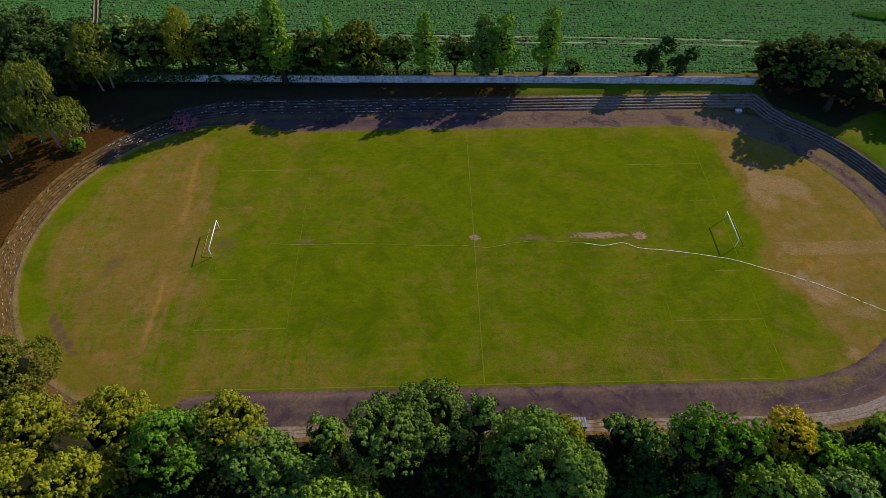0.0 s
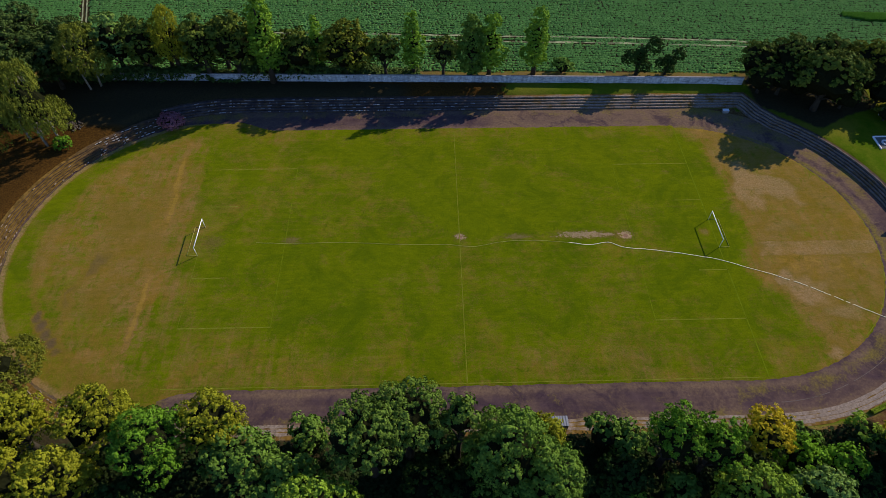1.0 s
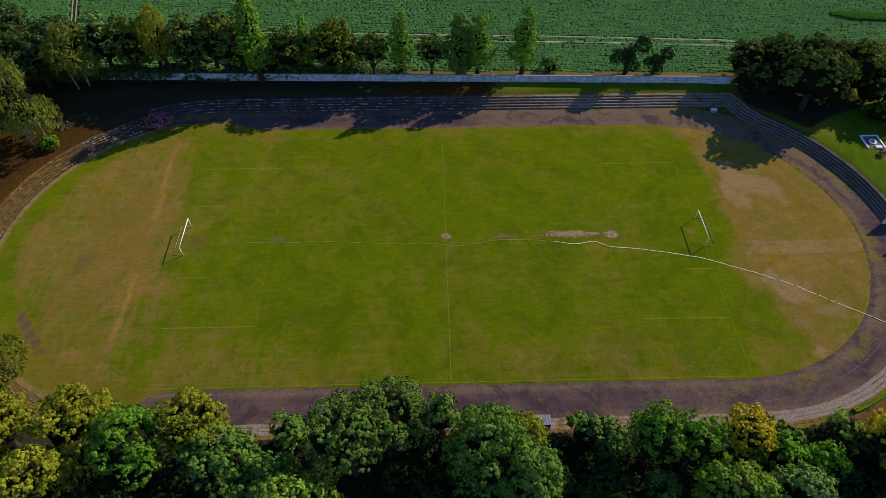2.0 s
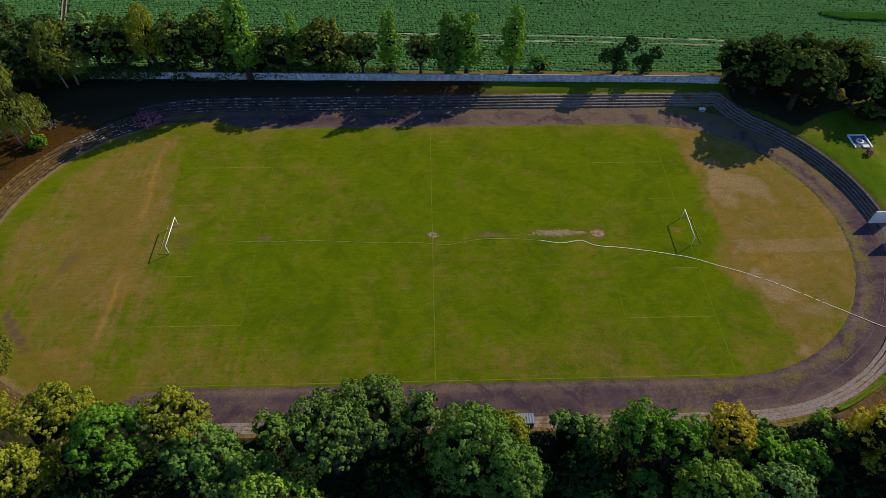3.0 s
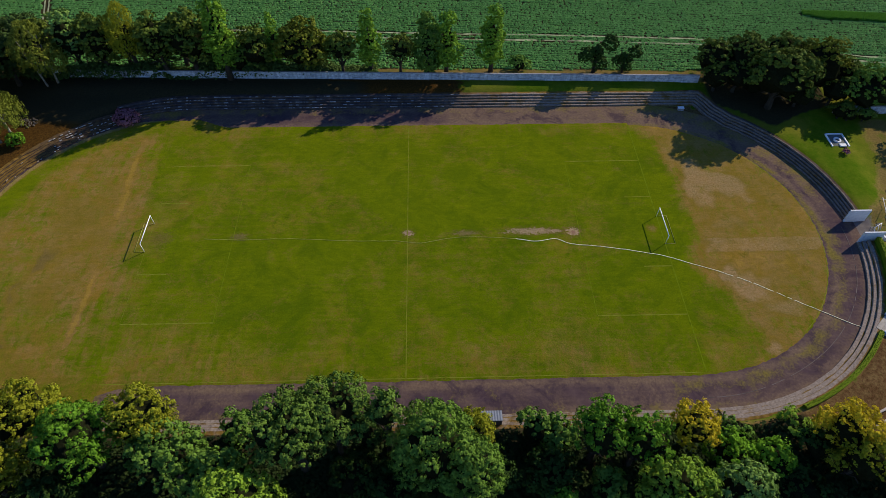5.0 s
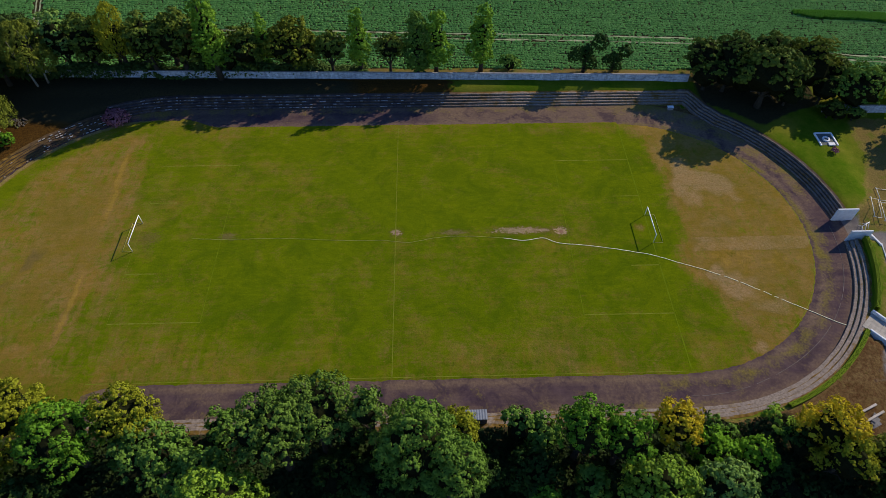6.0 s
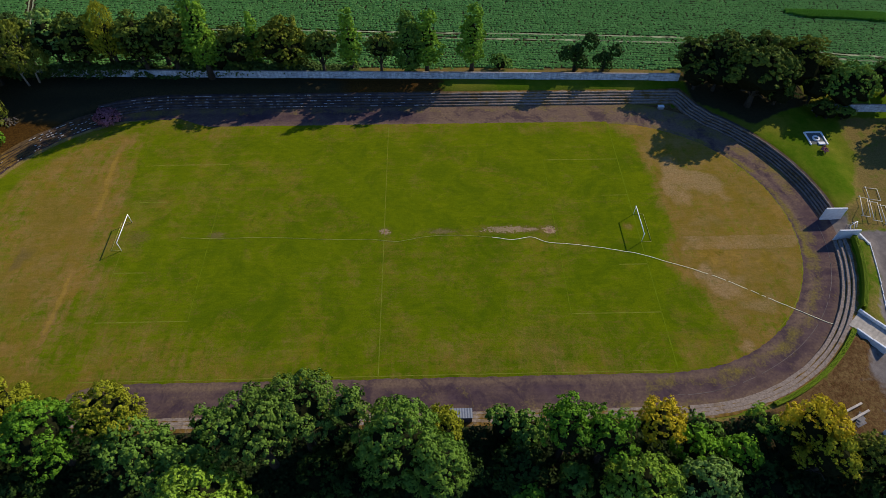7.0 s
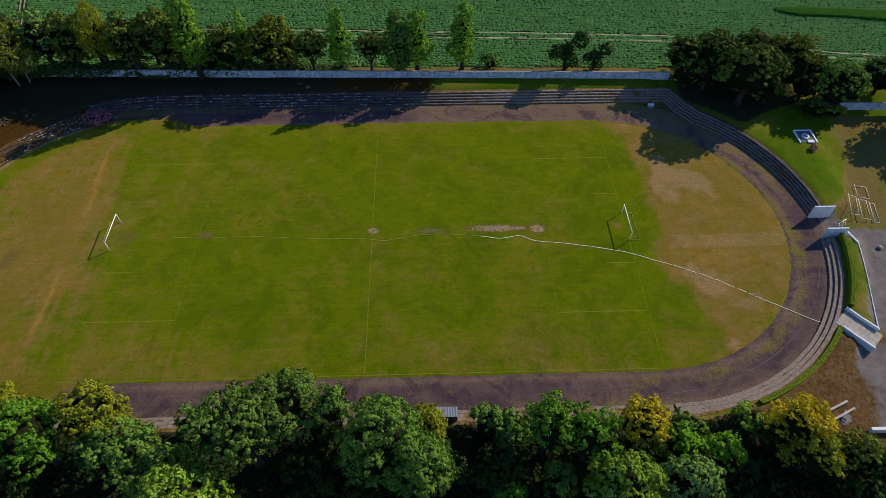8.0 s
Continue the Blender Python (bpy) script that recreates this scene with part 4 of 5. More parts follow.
def lobes_for(rng, shape, r, h, low):
    """Lobes of a crown of radius r between heights low and h, round the origin."""
    mid, rz = (h + low) / 2, (h - low) / 2
    out = []
    if shape == "round":
        out.append((0, 0, mid - 0.1 * rz, r * 0.58, r * 0.58, rz * 0.72))
        n = 14 + int(r * 5.5)
        for i in range(n):
            a = 2.4 * i + 0.9 * rng.random()
            e = max(-0.85, min(0.98, -0.8 + 1.76 * ((i + 0.5) / n) + 0.12 * rng.normal()))
            k = math.sqrt(1 - e * e)
            lr = r * (0.13 + 0.13 * rng.random()) + 0.15
            g = (r - lr) * (0.9 + 0.22 * rng.random())
            out.append((g * k * math.cos(a), g * k * math.sin(a), mid + (rz - lr * 0.7) * e * (0.92 + 0.14 * rng.random()),
                        lr * (0.9 + 0.6 * rng.random()), lr * (0.9 + 0.6 * rng.random()), lr * (0.65 + 0.35 * rng.random())))
    elif shape == "poplar":
        n = 13
        for i in range(n):
            f = i / (n - 1)
            w = r * min(1.0, 0.4 + 1.9 * f) * (1 - 0.92 * max(0, f - 0.3) ** 1.15)
            for _ in range(3):
                a = rng.random() * 6.3
                k = w * (0.25 + 0.45 * rng.random())
                out.append((k * math.cos(a), k * math.sin(a), low + (h - low) * (0.05 + 0.88 * f) + 0.4 * rng.normal(), w * 0.45, w * 0.45, (h - low) * (0.05 + 0.04 * rng.random()) + 0.2))
    elif shape == "weeping":
        for i in range(26):
            a, f = 2.4 * i + rng.random(), (i * 0.618 + 0.1) % 1.0
            k = r * (0.2 + 0.55 * (1 - f * f) * (0.6 + 0.4 * rng.random()))
            lr = r * (0.24 + 0.14 * rng.random())
            lz = rz * (0.26 + 0.2 * rng.random())
            out.append((k * math.cos(a), k * math.sin(a), low + lz + (h - low - 2 * lz) * (0.15 + 0.85 * f), lr, lr, lz))
        out.append((0, 0, h - rz * 0.45, r * 0.35, r * 0.35, rz * 0.45))
    elif shape == "fork":
        for i in range(4):
            a = 1.9 * i + 0.6
            k = r * (0.3 + 0.35 * (i % 2))
            lr = r * (0.3 + 0.14 * rng.random())
            out.append((k * math.cos(a), k * 0.5 * math.sin(a), low + (h - low) * (0.3 + 0.2 * i) - lr * 0.3, lr, lr, lr * 1.15))
    else:
        n = 5 + int(r)
        for i in range(n):
            a = 2.4 * i + rng.random()
            k = r * 0.6 * math.sqrt((i + 0.3) / n)
            lr = r * (0.36 + 0.16 * rng.random())
            lz = max(0.5, (h - low) * (0.34 + 0.14 * rng.random()))
            out.append((k * math.cos(a), k * math.sin(a), low + lz * 0.75 + (h - low - 1.75 * lz) * (1 - (k / r) ** 2) * rng.random(), lr, lr, lz))
    return out


def tree(name, label, category, x, y, r, h, mat, shape="round", low=0.14, size=0.42, clump=0.75, cover=2.0, bark=None, droop=0.0, stems=1, group="", gaps=0.28, loose=0.4, core=0.5, bald=2.0):
    """A tree or bush of crown radius r and top height h over its foot."""
    rng = np.random.default_rng(int(abs(x * 37.7 + y * 11.3) * 10) % 99991)
    z = hill(x, y)
    h = h - z
    top = thing(name, (x, y, z), label, category, group)
    lobes = lobes_for(rng, shape, r, h, h * low)
    crown = part("crown", quads_mesh("crown", crown_quads(rng, lobes, size, clump, cover, droop, gaps, loose, bald), mat), mat, top)
    span = np.array(lobes)
    low_end, high_end = (span[:, :3] - span[:, 3:]).min(0), (span[:, :3] + span[:, 3:]).max(0)
    part("shade_shell", shade_shell(rng, (low_end + high_end) / 2, (high_end - low_end) / 2 * core), CROWN_SHADE, crown, "near-black shell standing for the shade inside the crown")
    runs, limbs = [], []
    for k in range(stems):
        a = 2 * math.pi * k / max(1, stems) + 0.5
        off = Vector((math.cos(a), math.sin(a), 0)) * (0 if stems == 1 else 0.5 + 0.12 * r)
        wide = (0.055 * r + 0.012 * h) * (1.0 if stems == 1 else 0.34)
        lean = Vector((rng.normal() * 0.25, rng.normal() * 0.25, 0))
        pts = [off + lean * (f * f) * 1.5 + off * f * 0.8 + Vector((0, 0, -0.3 + f * h * 0.82)) for f in np.linspace(0, 1, 6)]
        runs.append((pts, [wide * (1.35 - 1.1 * f) if i else wide * 1.6 for i, f in enumerate(np.linspace(0, 1, 6))], 8))
        for lobe in lobes[1 + k::stems][:7]:
            tip = Vector(lobe[:3])
            f = min(0.8, max(0.25, (tip.z / h) - 0.22))
            start = pts[0].lerp(pts[-1], f)
            bend = start.lerp(tip, 0.5) + Vector((0, 0, 0.06 * h))
            limbs.append(([start, bend, tip], [wide * 0.45, wide * 0.3, wide * 0.12], 6))
    bark = bark or BARK
    trunk = part("trunk", tubes("trunk", runs, bark), bark, top)
    for limb in limbs:
        part("limb", tubes("limb", [limb], bark), bark, trunk)
    return top


def rubble(x, y):
    """A heap of grey stones."""
    rng = random.Random(4)
    top = thing("rubble_heap", (x, y, hill(x, y)), "heap of grey rubble stones on the leaf litter", "rubble")
    for _ in range(60):
        bm = bmesh.new()
        r = rng.uniform(0.1, 0.3)
        bmesh.ops.create_icosphere(bm, subdivisions=1, radius=r)
        a, d = rng.uniform(0, 6.3), rng.uniform(0, 1.7)
        for v in bm.verts:
            v.co *= 1 + 0.35 * rng.uniform(-1, 1)
            v.co += Vector((d * math.cos(a) * 1.3, d * math.sin(a), 0.7 * (1 - d / 1.9)))
        part("stone", bm, RUBBLE, top)


def near_trees():
    """The belt of trees along the near side."""
    g = "trees along the near side"
    grow = partial(tree, bald=0.12, core=0.66)
    m = "broad maple tree with dense dark green leaves"
    grow("maple_tree", m + " beside the track", "tree", -14.6, -47.4, 5.8, 21.0, MAPLE, bald=0.0, low=0.45, size=0.28, clump=0.6, group=g)
    grow("maple_tree", m + " close to its neighbour", "tree", -9.4, -44.6, 5.8, 19.4, MAPLE, bald=-0.15, low=0.5, size=0.28, clump=0.6, group=g)
    grow("maple_tree", "tall narrow dark green maple between two broad ones", "tree", -2.2, -45.0, 2.5, 20.6, MAPLE, low=0.55, group=g)
    grow("maple_tree", "broad pale green maple tree with rounded crown", "tree", 4.6, -49.2, 6.4, 21.2, MAPLE_PALE, low=0.12, size=0.28, clump=0.62, bald=0.38, group=g)
    grow("maple_tree", "pale green maple tree leaning against its neighbour", "tree", 9.2, -52.2, 4.4, 19.6, MAPLE_PALE, low=0.2, size=0.28, clump=0.6, bald=0.38, group=g)
    grow("lime_tree", "light green lime tree with loose crown", "tree", -20.6, -57.4, 6.0, 21.0, LIME, bald=0.38, group=g)
    grow("robinia_tree", "feathery bright green robinia tree beside the steps", "tree", 28.0, -46.8, 4.2, 18.4, ACACIA, low=0.25, size=0.28, clump=0.6, gaps=0.45, group=g)
    grow("robinia_tree", "feathery bright green robinia tree with open limbs", "tree", 33.4, -48.0, 4.0, 16.8, ACACIA, low=0.3, size=0.28, clump=0.6, gaps=0.55, group=g)
    grow("robinia_tree", "vivid green robinia tree among yellow trees", "tree", -44.6, -46.4, 5.4, 18.0, ACACIA, low=0.3, size=0.28, clump=0.6, group=g)
    grow("yellow_robinia_tree", "yellow-leaved robinia tree at the end of the belt", "tree", -54.0, -41.8, 5.2, 15.4, YELLOW, low=0.35, size=0.28, clump=0.6, group=g)
    grow("yellow_robinia_tree", "yellow-green robinia tree with shaded side", "tree", -37.2, -43.2, 4.8, 16.2, YELLOW, low=0.3, size=0.28, clump=0.6, group=g)
    grow("yellow_robinia_tree", "tall yellow-green robinia tree behind others", "tree", -55.5, -51.0, 4.5, 18.0, YELLOW, size=0.28, clump=0.6, group=g)
    grow("yellow_robinia_tree", "yellow-green robinia tree near the round end", "tree", -66.5, -42.0, 4.8, 15.6, YELLOW, size=0.28, clump=0.6, group=g)
    grow("yellow_robinia_tree", "golden-tinged robinia tree near the round end", "tree", -63.8, -50.0, 4.3, 16.5, YELLOW, size=0.28, clump=0.6, group=g)
    grow("golden_shrub", "small golden-leaved tree beside the shelter", "tree", 10.6, -43.9, 2.8, 11.2, YELLOW, low=0.3, size=0.28, clump=0.55, group=g)
    grow("golden_tree", "golden-yellow robinia tree standing above shrubs", "tree", 42.0, -45.4, 3.8, 13.0, GOLD, low=0.4, size=0.28, clump=0.58, group=g)
    grow("yellow_robinia_tree", "yellow-green robinia tree beside the gravel lot", "tree", 64.6, -46.0, 3.9, 15.0, GOLD, low=0.1, size=0.28, clump=0.58, group=g)
    grow("yellow_robinia_tree", "yellow-green robinia tree beside stacked beams", "tree", 73.0, -49.8, 3.3, 10.5, OLIVE, low=0.15, size=0.28, clump=0.58, group=g)
    grow("yellow_robinia_tree", "low yellow-green robinia tree in front of a taller one", "tree", 65.6, -50.2, 3.6, 13.2, YELLOW, low=0.1, size=0.28, clump=0.58, group=g)
    grow("ash_tree", "low spreading mid-green ash tree", "tree", -33.0, -48.0, 5.8, 14.6, GREEN, shape="bush", low=0.2, group=g)
    grow("ash_tree", "low spreading mid-green ash tree in half shade", "tree", -26.2, -51.5, 5.0, 13.6, GREEN, shape="bush", low=0.2, group=g)
    grow("elder_bush", "green elder bush at the edge of the steps", "bush", -24.6, -42.2, 3.4, 9.2, GREEN, shape="bush", low=0.1, group=g)
    grow("elder_bush", "dark green elder bush beside the shelter", "bush", 19.8, -43.0, 3.3, 8.4, GREEN, shape="bush", low=0.1, group=g)
    grow("elder_bush", "dark green elder bush with ragged top", "bush", 23.0, -44.2, 3.3, 8.0, GREEN, shape="bush", low=0.1, group=g)
    grow("sumac_bush", "low bright green sumac thicket", "bush", 48.0, -47.8, 3.8, 8.6, SUMAC, shape="bush", low=0.1, group=g)
    grow("sumac_bush", "low bright green sumac thicket in sun", "bush", 54.6, -48.0, 3.4, 7.6, SUMAC, shape="bush", low=0.1, group=g)
    grow("sumac_bush", "bright green sumac thicket under the robinias", "bush", 22.4, -55.6, 3.4, 9.0, ACACIA, shape="bush", low=0.1, group=g)
    grow("elder_bush", "green elder bush in front of the robinias", "bush", 29.6, -52.0, 3.0, 8.0, GREEN, shape="bush", low=0.1, group=g)
    grow("elder_bush", "small green bush at the foot of the bank", "bush", 51.5, -43.2, 2.7, 3.6, GREEN, shape="bush", low=0.1, group=g)
    grow("elder_bush", "small olive green bush beside the hedge", "bush", 61.0, -43.4, 3.2, 5.2, LIME, shape="bush", low=0.1, group=g)
    grow("lime_tree", "pale green lime tree with soft round crown", "tree", 37.6, -54.6, 5.0, 14.4, LIME, size=0.34, clump=0.6, bald=0.38, group=g)
    grow("whitebeam_tree", "grey-green whitebeam tree with pale leaves", "tree", 46.5, -54.6, 4.4, 13.4, SILVER, bald=0.38, group=g)
    grow("willow_tree", "spreading olive green willow at the end of the steps", "tree", -77.4, -30.0, 7.8, 9.2, WILLOW, shape="weeping", low=0.06, droop=0.45, size=0.34, clump=0.6, cover=2.4, gaps=-0.3, loose=1.0, core=0.45, bald=2.0, group=g)
    # Dark trees added to fill black shade gaps and stop low sunlight.
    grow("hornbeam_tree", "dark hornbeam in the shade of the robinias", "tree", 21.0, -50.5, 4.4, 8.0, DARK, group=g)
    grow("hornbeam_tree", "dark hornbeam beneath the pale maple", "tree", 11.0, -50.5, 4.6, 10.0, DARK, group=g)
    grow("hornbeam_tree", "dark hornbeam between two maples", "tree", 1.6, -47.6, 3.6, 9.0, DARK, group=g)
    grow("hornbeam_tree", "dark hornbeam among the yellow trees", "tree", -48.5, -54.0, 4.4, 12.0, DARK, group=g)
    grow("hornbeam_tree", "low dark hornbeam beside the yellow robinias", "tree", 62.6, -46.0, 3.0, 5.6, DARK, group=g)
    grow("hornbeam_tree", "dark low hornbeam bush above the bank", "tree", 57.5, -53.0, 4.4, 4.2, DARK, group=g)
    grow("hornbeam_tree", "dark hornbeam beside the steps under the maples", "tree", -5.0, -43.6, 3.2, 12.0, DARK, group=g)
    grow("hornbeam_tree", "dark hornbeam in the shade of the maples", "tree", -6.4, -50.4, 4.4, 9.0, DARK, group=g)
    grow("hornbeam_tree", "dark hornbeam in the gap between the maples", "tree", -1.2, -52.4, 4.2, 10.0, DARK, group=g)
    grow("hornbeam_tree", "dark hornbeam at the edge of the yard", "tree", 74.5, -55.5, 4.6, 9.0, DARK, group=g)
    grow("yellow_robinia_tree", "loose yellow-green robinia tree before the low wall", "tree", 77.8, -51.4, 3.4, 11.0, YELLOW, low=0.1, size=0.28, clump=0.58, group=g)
    # Added dark tree, filling a gap that lies in shade.
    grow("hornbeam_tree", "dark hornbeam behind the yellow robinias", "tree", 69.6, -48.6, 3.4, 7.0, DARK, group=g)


def far_trees():
    """The row behind the far wall and the groups at both ends."""
    g = "trees behind the far wall"
    big = dict(size=0.52, clump=0.85, cover=1.8, group=g, gaps=0.08, bald=0.3, core=0.68)
    pop = dict(shape="poplar", low=0.12, size=0.42, clump=0.6, cover=2.4, group=g, loose=0.8, core=0.4, gaps=0.12)
    tree("birch_tree", "olive green birch with hanging twigs beside the wall", "tree", -85.4, 46.6, 5.6, 18.6, OLIVE, "weeping", 0.1, bark=BIRCH_BARK, droop=0.6, stems=2, **dict(big, size=0.42, clump=0.7, core=0.36, bald=1.0))
    tree("silver_poplar", "grey-green poplar behind the wall", "tree", -79.6, 52.0, 3.9, 18.6, SILVER, "round", 0.1, **big)
    tree("dark_oak_tree", "dark green oak behind the wall", "tree", -72.3, 50.0, 4.0, 18.2, OAK, "round", 0.12, **big)
    tree("willow_tree", "yellow-green willow with hanging twigs behind the wall", "tree", -65.6, 50.8, 4.8, 20.4, YELLOW, "weeping", 0.12, droop=0.7, **dict(big, size=0.42, clump=0.7, core=0.36, bald=1.0))
    tree("dark_oak_tree", "dark green oak with broad crown behind the wall", "tree", -58.4, 49.6, 5.2, 19.0, OAK, "round", 0.14, **big)
    tree("dark_oak_tree", "dark green oak behind the wall", "tree", -51.2, 49.8, 5.4, 19.2, OAK, "round", 0.14, **big)
    tree("poplar_tree", "tall light green poplar before the wall", "tree", -43.2, 48.0, 4.2, 27.5, POPLAR, **dict(pop, gaps=0.0))
    tree("hazel_bush", "green hazel bush behind the wall", "bush", -41.2, 50.8, 3.4, 12.5, GREEN, "bush", 0.08, **big)
    tree("dark_oak_tree", "low dark oak behind the wall", "tree", -36.2, 49.8, 4.0, 14.0, OAK, "round", 0.12, **big)
    tree("poplar_tree", "slim green poplar behind the wall", "tree", -31.8, 51.4, 2.4, 17.0, POPLAR, **pop)
    tree("dark_oak_tree", "broad dark oak in sunlit bronze leaves behind the wall", "tree", -25.2, 49.4, 6.2, 16.4, OAK_LIT, "round", 0.12, **big)
    tree("dark_oak_tree", "round dark oak behind the wall", "tree", -16.0, 49.8, 3.7, 13.6, OAK, "round", 0.3, **big)
    tree("poplar_tree", "slim green poplar standing apart behind the wall", "tree", -9.2, 50.6, 3.2, 18.4, POPLAR, **pop)
    tree("dark_oak_tree", "small round dark oak behind the wall", "tree", -2.0, 49.8, 3.4, 12.6, OAK, "round", 0.35, **big)
    tree("poplar_tree", "broad dense green poplar behind the wall", "tree", 4.6, 49.2, 4.4, 19.4, GREEN, **dict(pop, low=0.04))
    tree("poplar_tree", "dense green poplar close beside another", "tree", 9.2, 50.0, 3.8, 18.6, POPLAR, **pop)
    tree("poplar_tree", "light green poplar standing alone behind the wall", "tree", 20.2, 50.4, 3.9, 19.0, POPLAR, **pop)
    tree("hazel_bush", "low green bush behind the wall", "bush", 27.2, 50.6, 2.8, 6.2, GREEN, "bush", 0.08, **big)
    tree("thorn_tree", "small dark thorn tree with forked crown", "tree", 45.6, 49.6, 4.2, 11.8, DARK, "fork", 0.0, **dict(big, size=0.42, clump=0.6, cover=2.6, gaps=-0.15, core=0.3, bald=1.0))
    tree("thorn_tree", "small dark leaning thorn tree with gaps", "tree", 52.8, 49.6, 3.2, 8.8, DARK, "fork", 0.0, **dict(big, size=0.42, clump=0.6, cover=2.6, gaps=-0.15, core=0.3, bald=1.0))
    # Second row added behind the first to close the shade over the terrace.
    back = dict(size=0.52, clump=0.85, cover=1.7, group=g, gaps=0.1, bald=0.3, core=0.68)
    for x, y, r, h in ((-88, 54, 4.6, 15), (-76, 55.5, 4.4, 15), (-69, 54.5, 4.2, 14.5), (-62, 54, 4.4, 14), (-55, 54, 4.4, 15.5), (-48, 53, 3.8, 14.5), (-38, 53, 3.8, 13.5), (-44.5, 52.5, 3.8, 14)):
        tree("dark_oak_tree", "dark oak added behind the wall to thicken its cast shade", "tree", x, y, r, h, OAK, "round", 0.1, **back)
    g = "trees at the right end of the wall"
    big = dict(size=0.42, clump=0.8, cover=2.0, group=g, bald=-0.05, core=0.78)
    tree("oak_tree", "dark green oak at the end of the wall", "tree", 73.4, 47.6, 4.2, 12.2, OAK, "round", 0.12, **big)
    tree("oak_tree", "broad dark green oak in a dense group", "tree", 81.0, 47.0, 5.6, 13.4, OAK, "round", 0.12, **big)
    tree("oak_tree", "broad dark green oak in a dense group", "tree", 89.2, 45.0, 5.8, 14.4, OAK, "round", 0.12, **big)
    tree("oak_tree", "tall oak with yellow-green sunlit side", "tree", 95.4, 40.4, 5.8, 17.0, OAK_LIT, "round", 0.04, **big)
    tree("oak_tree", "big round oak shading the curved terrace", "tree", 85.2, 36.6, 7.2, 15.9, OAK, "round", 0.2, size=0.55, clump=0.9, cover=3.2, gaps=-0.3, core=0.78, bald=-0.05, group=g)
    tree("oak_tree", "dark oak shading the lawn", "tree", 78.6, 42.6, 4.4, 9.5, OAK, "round", 0.18, **big)
    tree("oak_tree", "low dark oak filling the group", "tree", 91.6, 37.0, 3.6, 7.5, OAK, "round", 0.1, **big)
    tree("oak_tree", "low dark oak at the edge of the group", "tree", 100.0, 37.4, 3.6, 9.5, OAK, "round", 0.1, **big)
    tree("oak_tree", "dark oak behind the curved terrace", "tree", 74.0, 43.2, 3.8, 9.0, OAK, "round", 0.1, **big)
    # Two bushes added to cover sunlit ground in the shade of the oaks.
    tree("hazel_bush", "dark filler bush added to close a sunlit gap under the oaks", "bush", 83.0, 43.0, 3.6, 6.0, OAK, "bush", 0.05, **big)
    tree("hazel_bush", "dark filler bush added to close a sunlit gap under the oaks", "bush", 89.5, 40.6, 3.6, 6.0, OAK, "bush", 0.05, **big)
    tree("elm_tree", "dark green elm beside the lawn wall", "tree", 102.6, 41.0, 3.4, 11.6, OAK, "round", 0.12, **big)
    tree("elm_tree", "broad blue-green elm behind the lawn wall", "tree", 107.0, 36.6, 6.0, 12.0, MAPLE_PALE, "round", 0.03, **dict(big, bald=0.3))
    tree("hazel_bush", "dark hazel bush against the lawn wall", "bush", 103.2, 32.9, 2.4, 3.9, OAK, "bush", 0.05, **big)
    tree("hazel_bush", "dark hazel bush against the lawn wall", "bush", 106.8, 32.6, 2.3, 3.7, MAPLE, "bush", 0.05, **big)
    tree("elm_tree", "green elm behind the lawn wall", "tree", 120.0, 40.4, 5.0, 10.0, GREEN, "round", 0.08, **big)
    tree("hazel_bush", "dark bush before the lawn wall", "bush", 101.0, 33.4, 2.6, 5.0, OAK, "bush", 0.08, **big)
    tree("elm_tree", "elm at the edge of the yard", "tree", 124.0, 29.0, 5.6, 12.5, GREEN, "round", 0.1, **big)
    tree("elm_tree", "elm at the edge of the yard", "tree", 129.0, 24.0, 5.6, 12.5, GREEN, "round", 0.1, **big)
    g = "trees on the left bank"
    big = dict(size=0.42, clump=0.8, cover=2.0, group=g, gaps=0.32)
    hang = dict(shape="weeping", low=0.03, bark=BIRCH_BARK, droop=0.9, stems=2, **big)
    tree("birch_tree", "tall olive green birch with white trunks on the bank", "tree", -88.8, 27.4, 6.6, 22.2, OLIVE, **dict(hang, gaps=0.2))
    tree("birch_tree", "olive green birch with hanging twigs on the bank", "tree", -93.4, 29.6, 6.2, 20.5, OLIVE, **hang)
    tree("birch_tree", "olive green birch deep on the bank", "tree", -103.5, 31.6, 5.2, 18.0, OLIVE, **hang)
    tree("birch_tree", "olive green birch at the back of the bank", "tree", -100.4, 23.0, 4.6, 15.0, OLIVE, **hang)
    for x, y, r, h in ((-101, 47, 6, 22), (-93.5, 47, 4.4, 17), (-91, 54, 4.6, 16), (-109, 40, 6, 20), (-112, 52, 6.5, 22), (-101, 57, 5, 18), (-97.5, 39, 5, 17)):
        tree("dark_oak_tree", "dark green oak in the wood on the bank", "tree", x, y, r, h, BANK, "round", 0.15, **big)
    tree("round_bush", "small round bright green bush on the leaf litter", "bush", -85.9, 26.0, 2.2, 4.6, ACACIA, "bush", 0.05, size=0.34, clump=0.42, gaps=-0.2)
    rubble(-86.4, 33.0)
    tree("plum_bush", "reddish purple-leaved bush at the corner of the steps", "bush", -65.4, 35.5, 3.3, 2.6, PURPLE, "bush", 0.05, size=0.3, clump=0.4, gaps=0.0)
    tree("shrub", "small brown-green shrub before the monument", "bush", 97.0, 20.6, 0.9, 2.2, PURPLE, "bush", 0.05, size=0.3, clump=0.35)


near_trees()
far_trees()


# ---- crop field ----
WHEEL_X = (-130, -70, -44, -17, 14, 35, 65, 75, 95, 113, 150)
WHEEL_Y = (74.6, 70.9, 69.5, 68.4, 66.8, 66.1, 64.3, 63.7, 59.6, 55.7, 50.6)


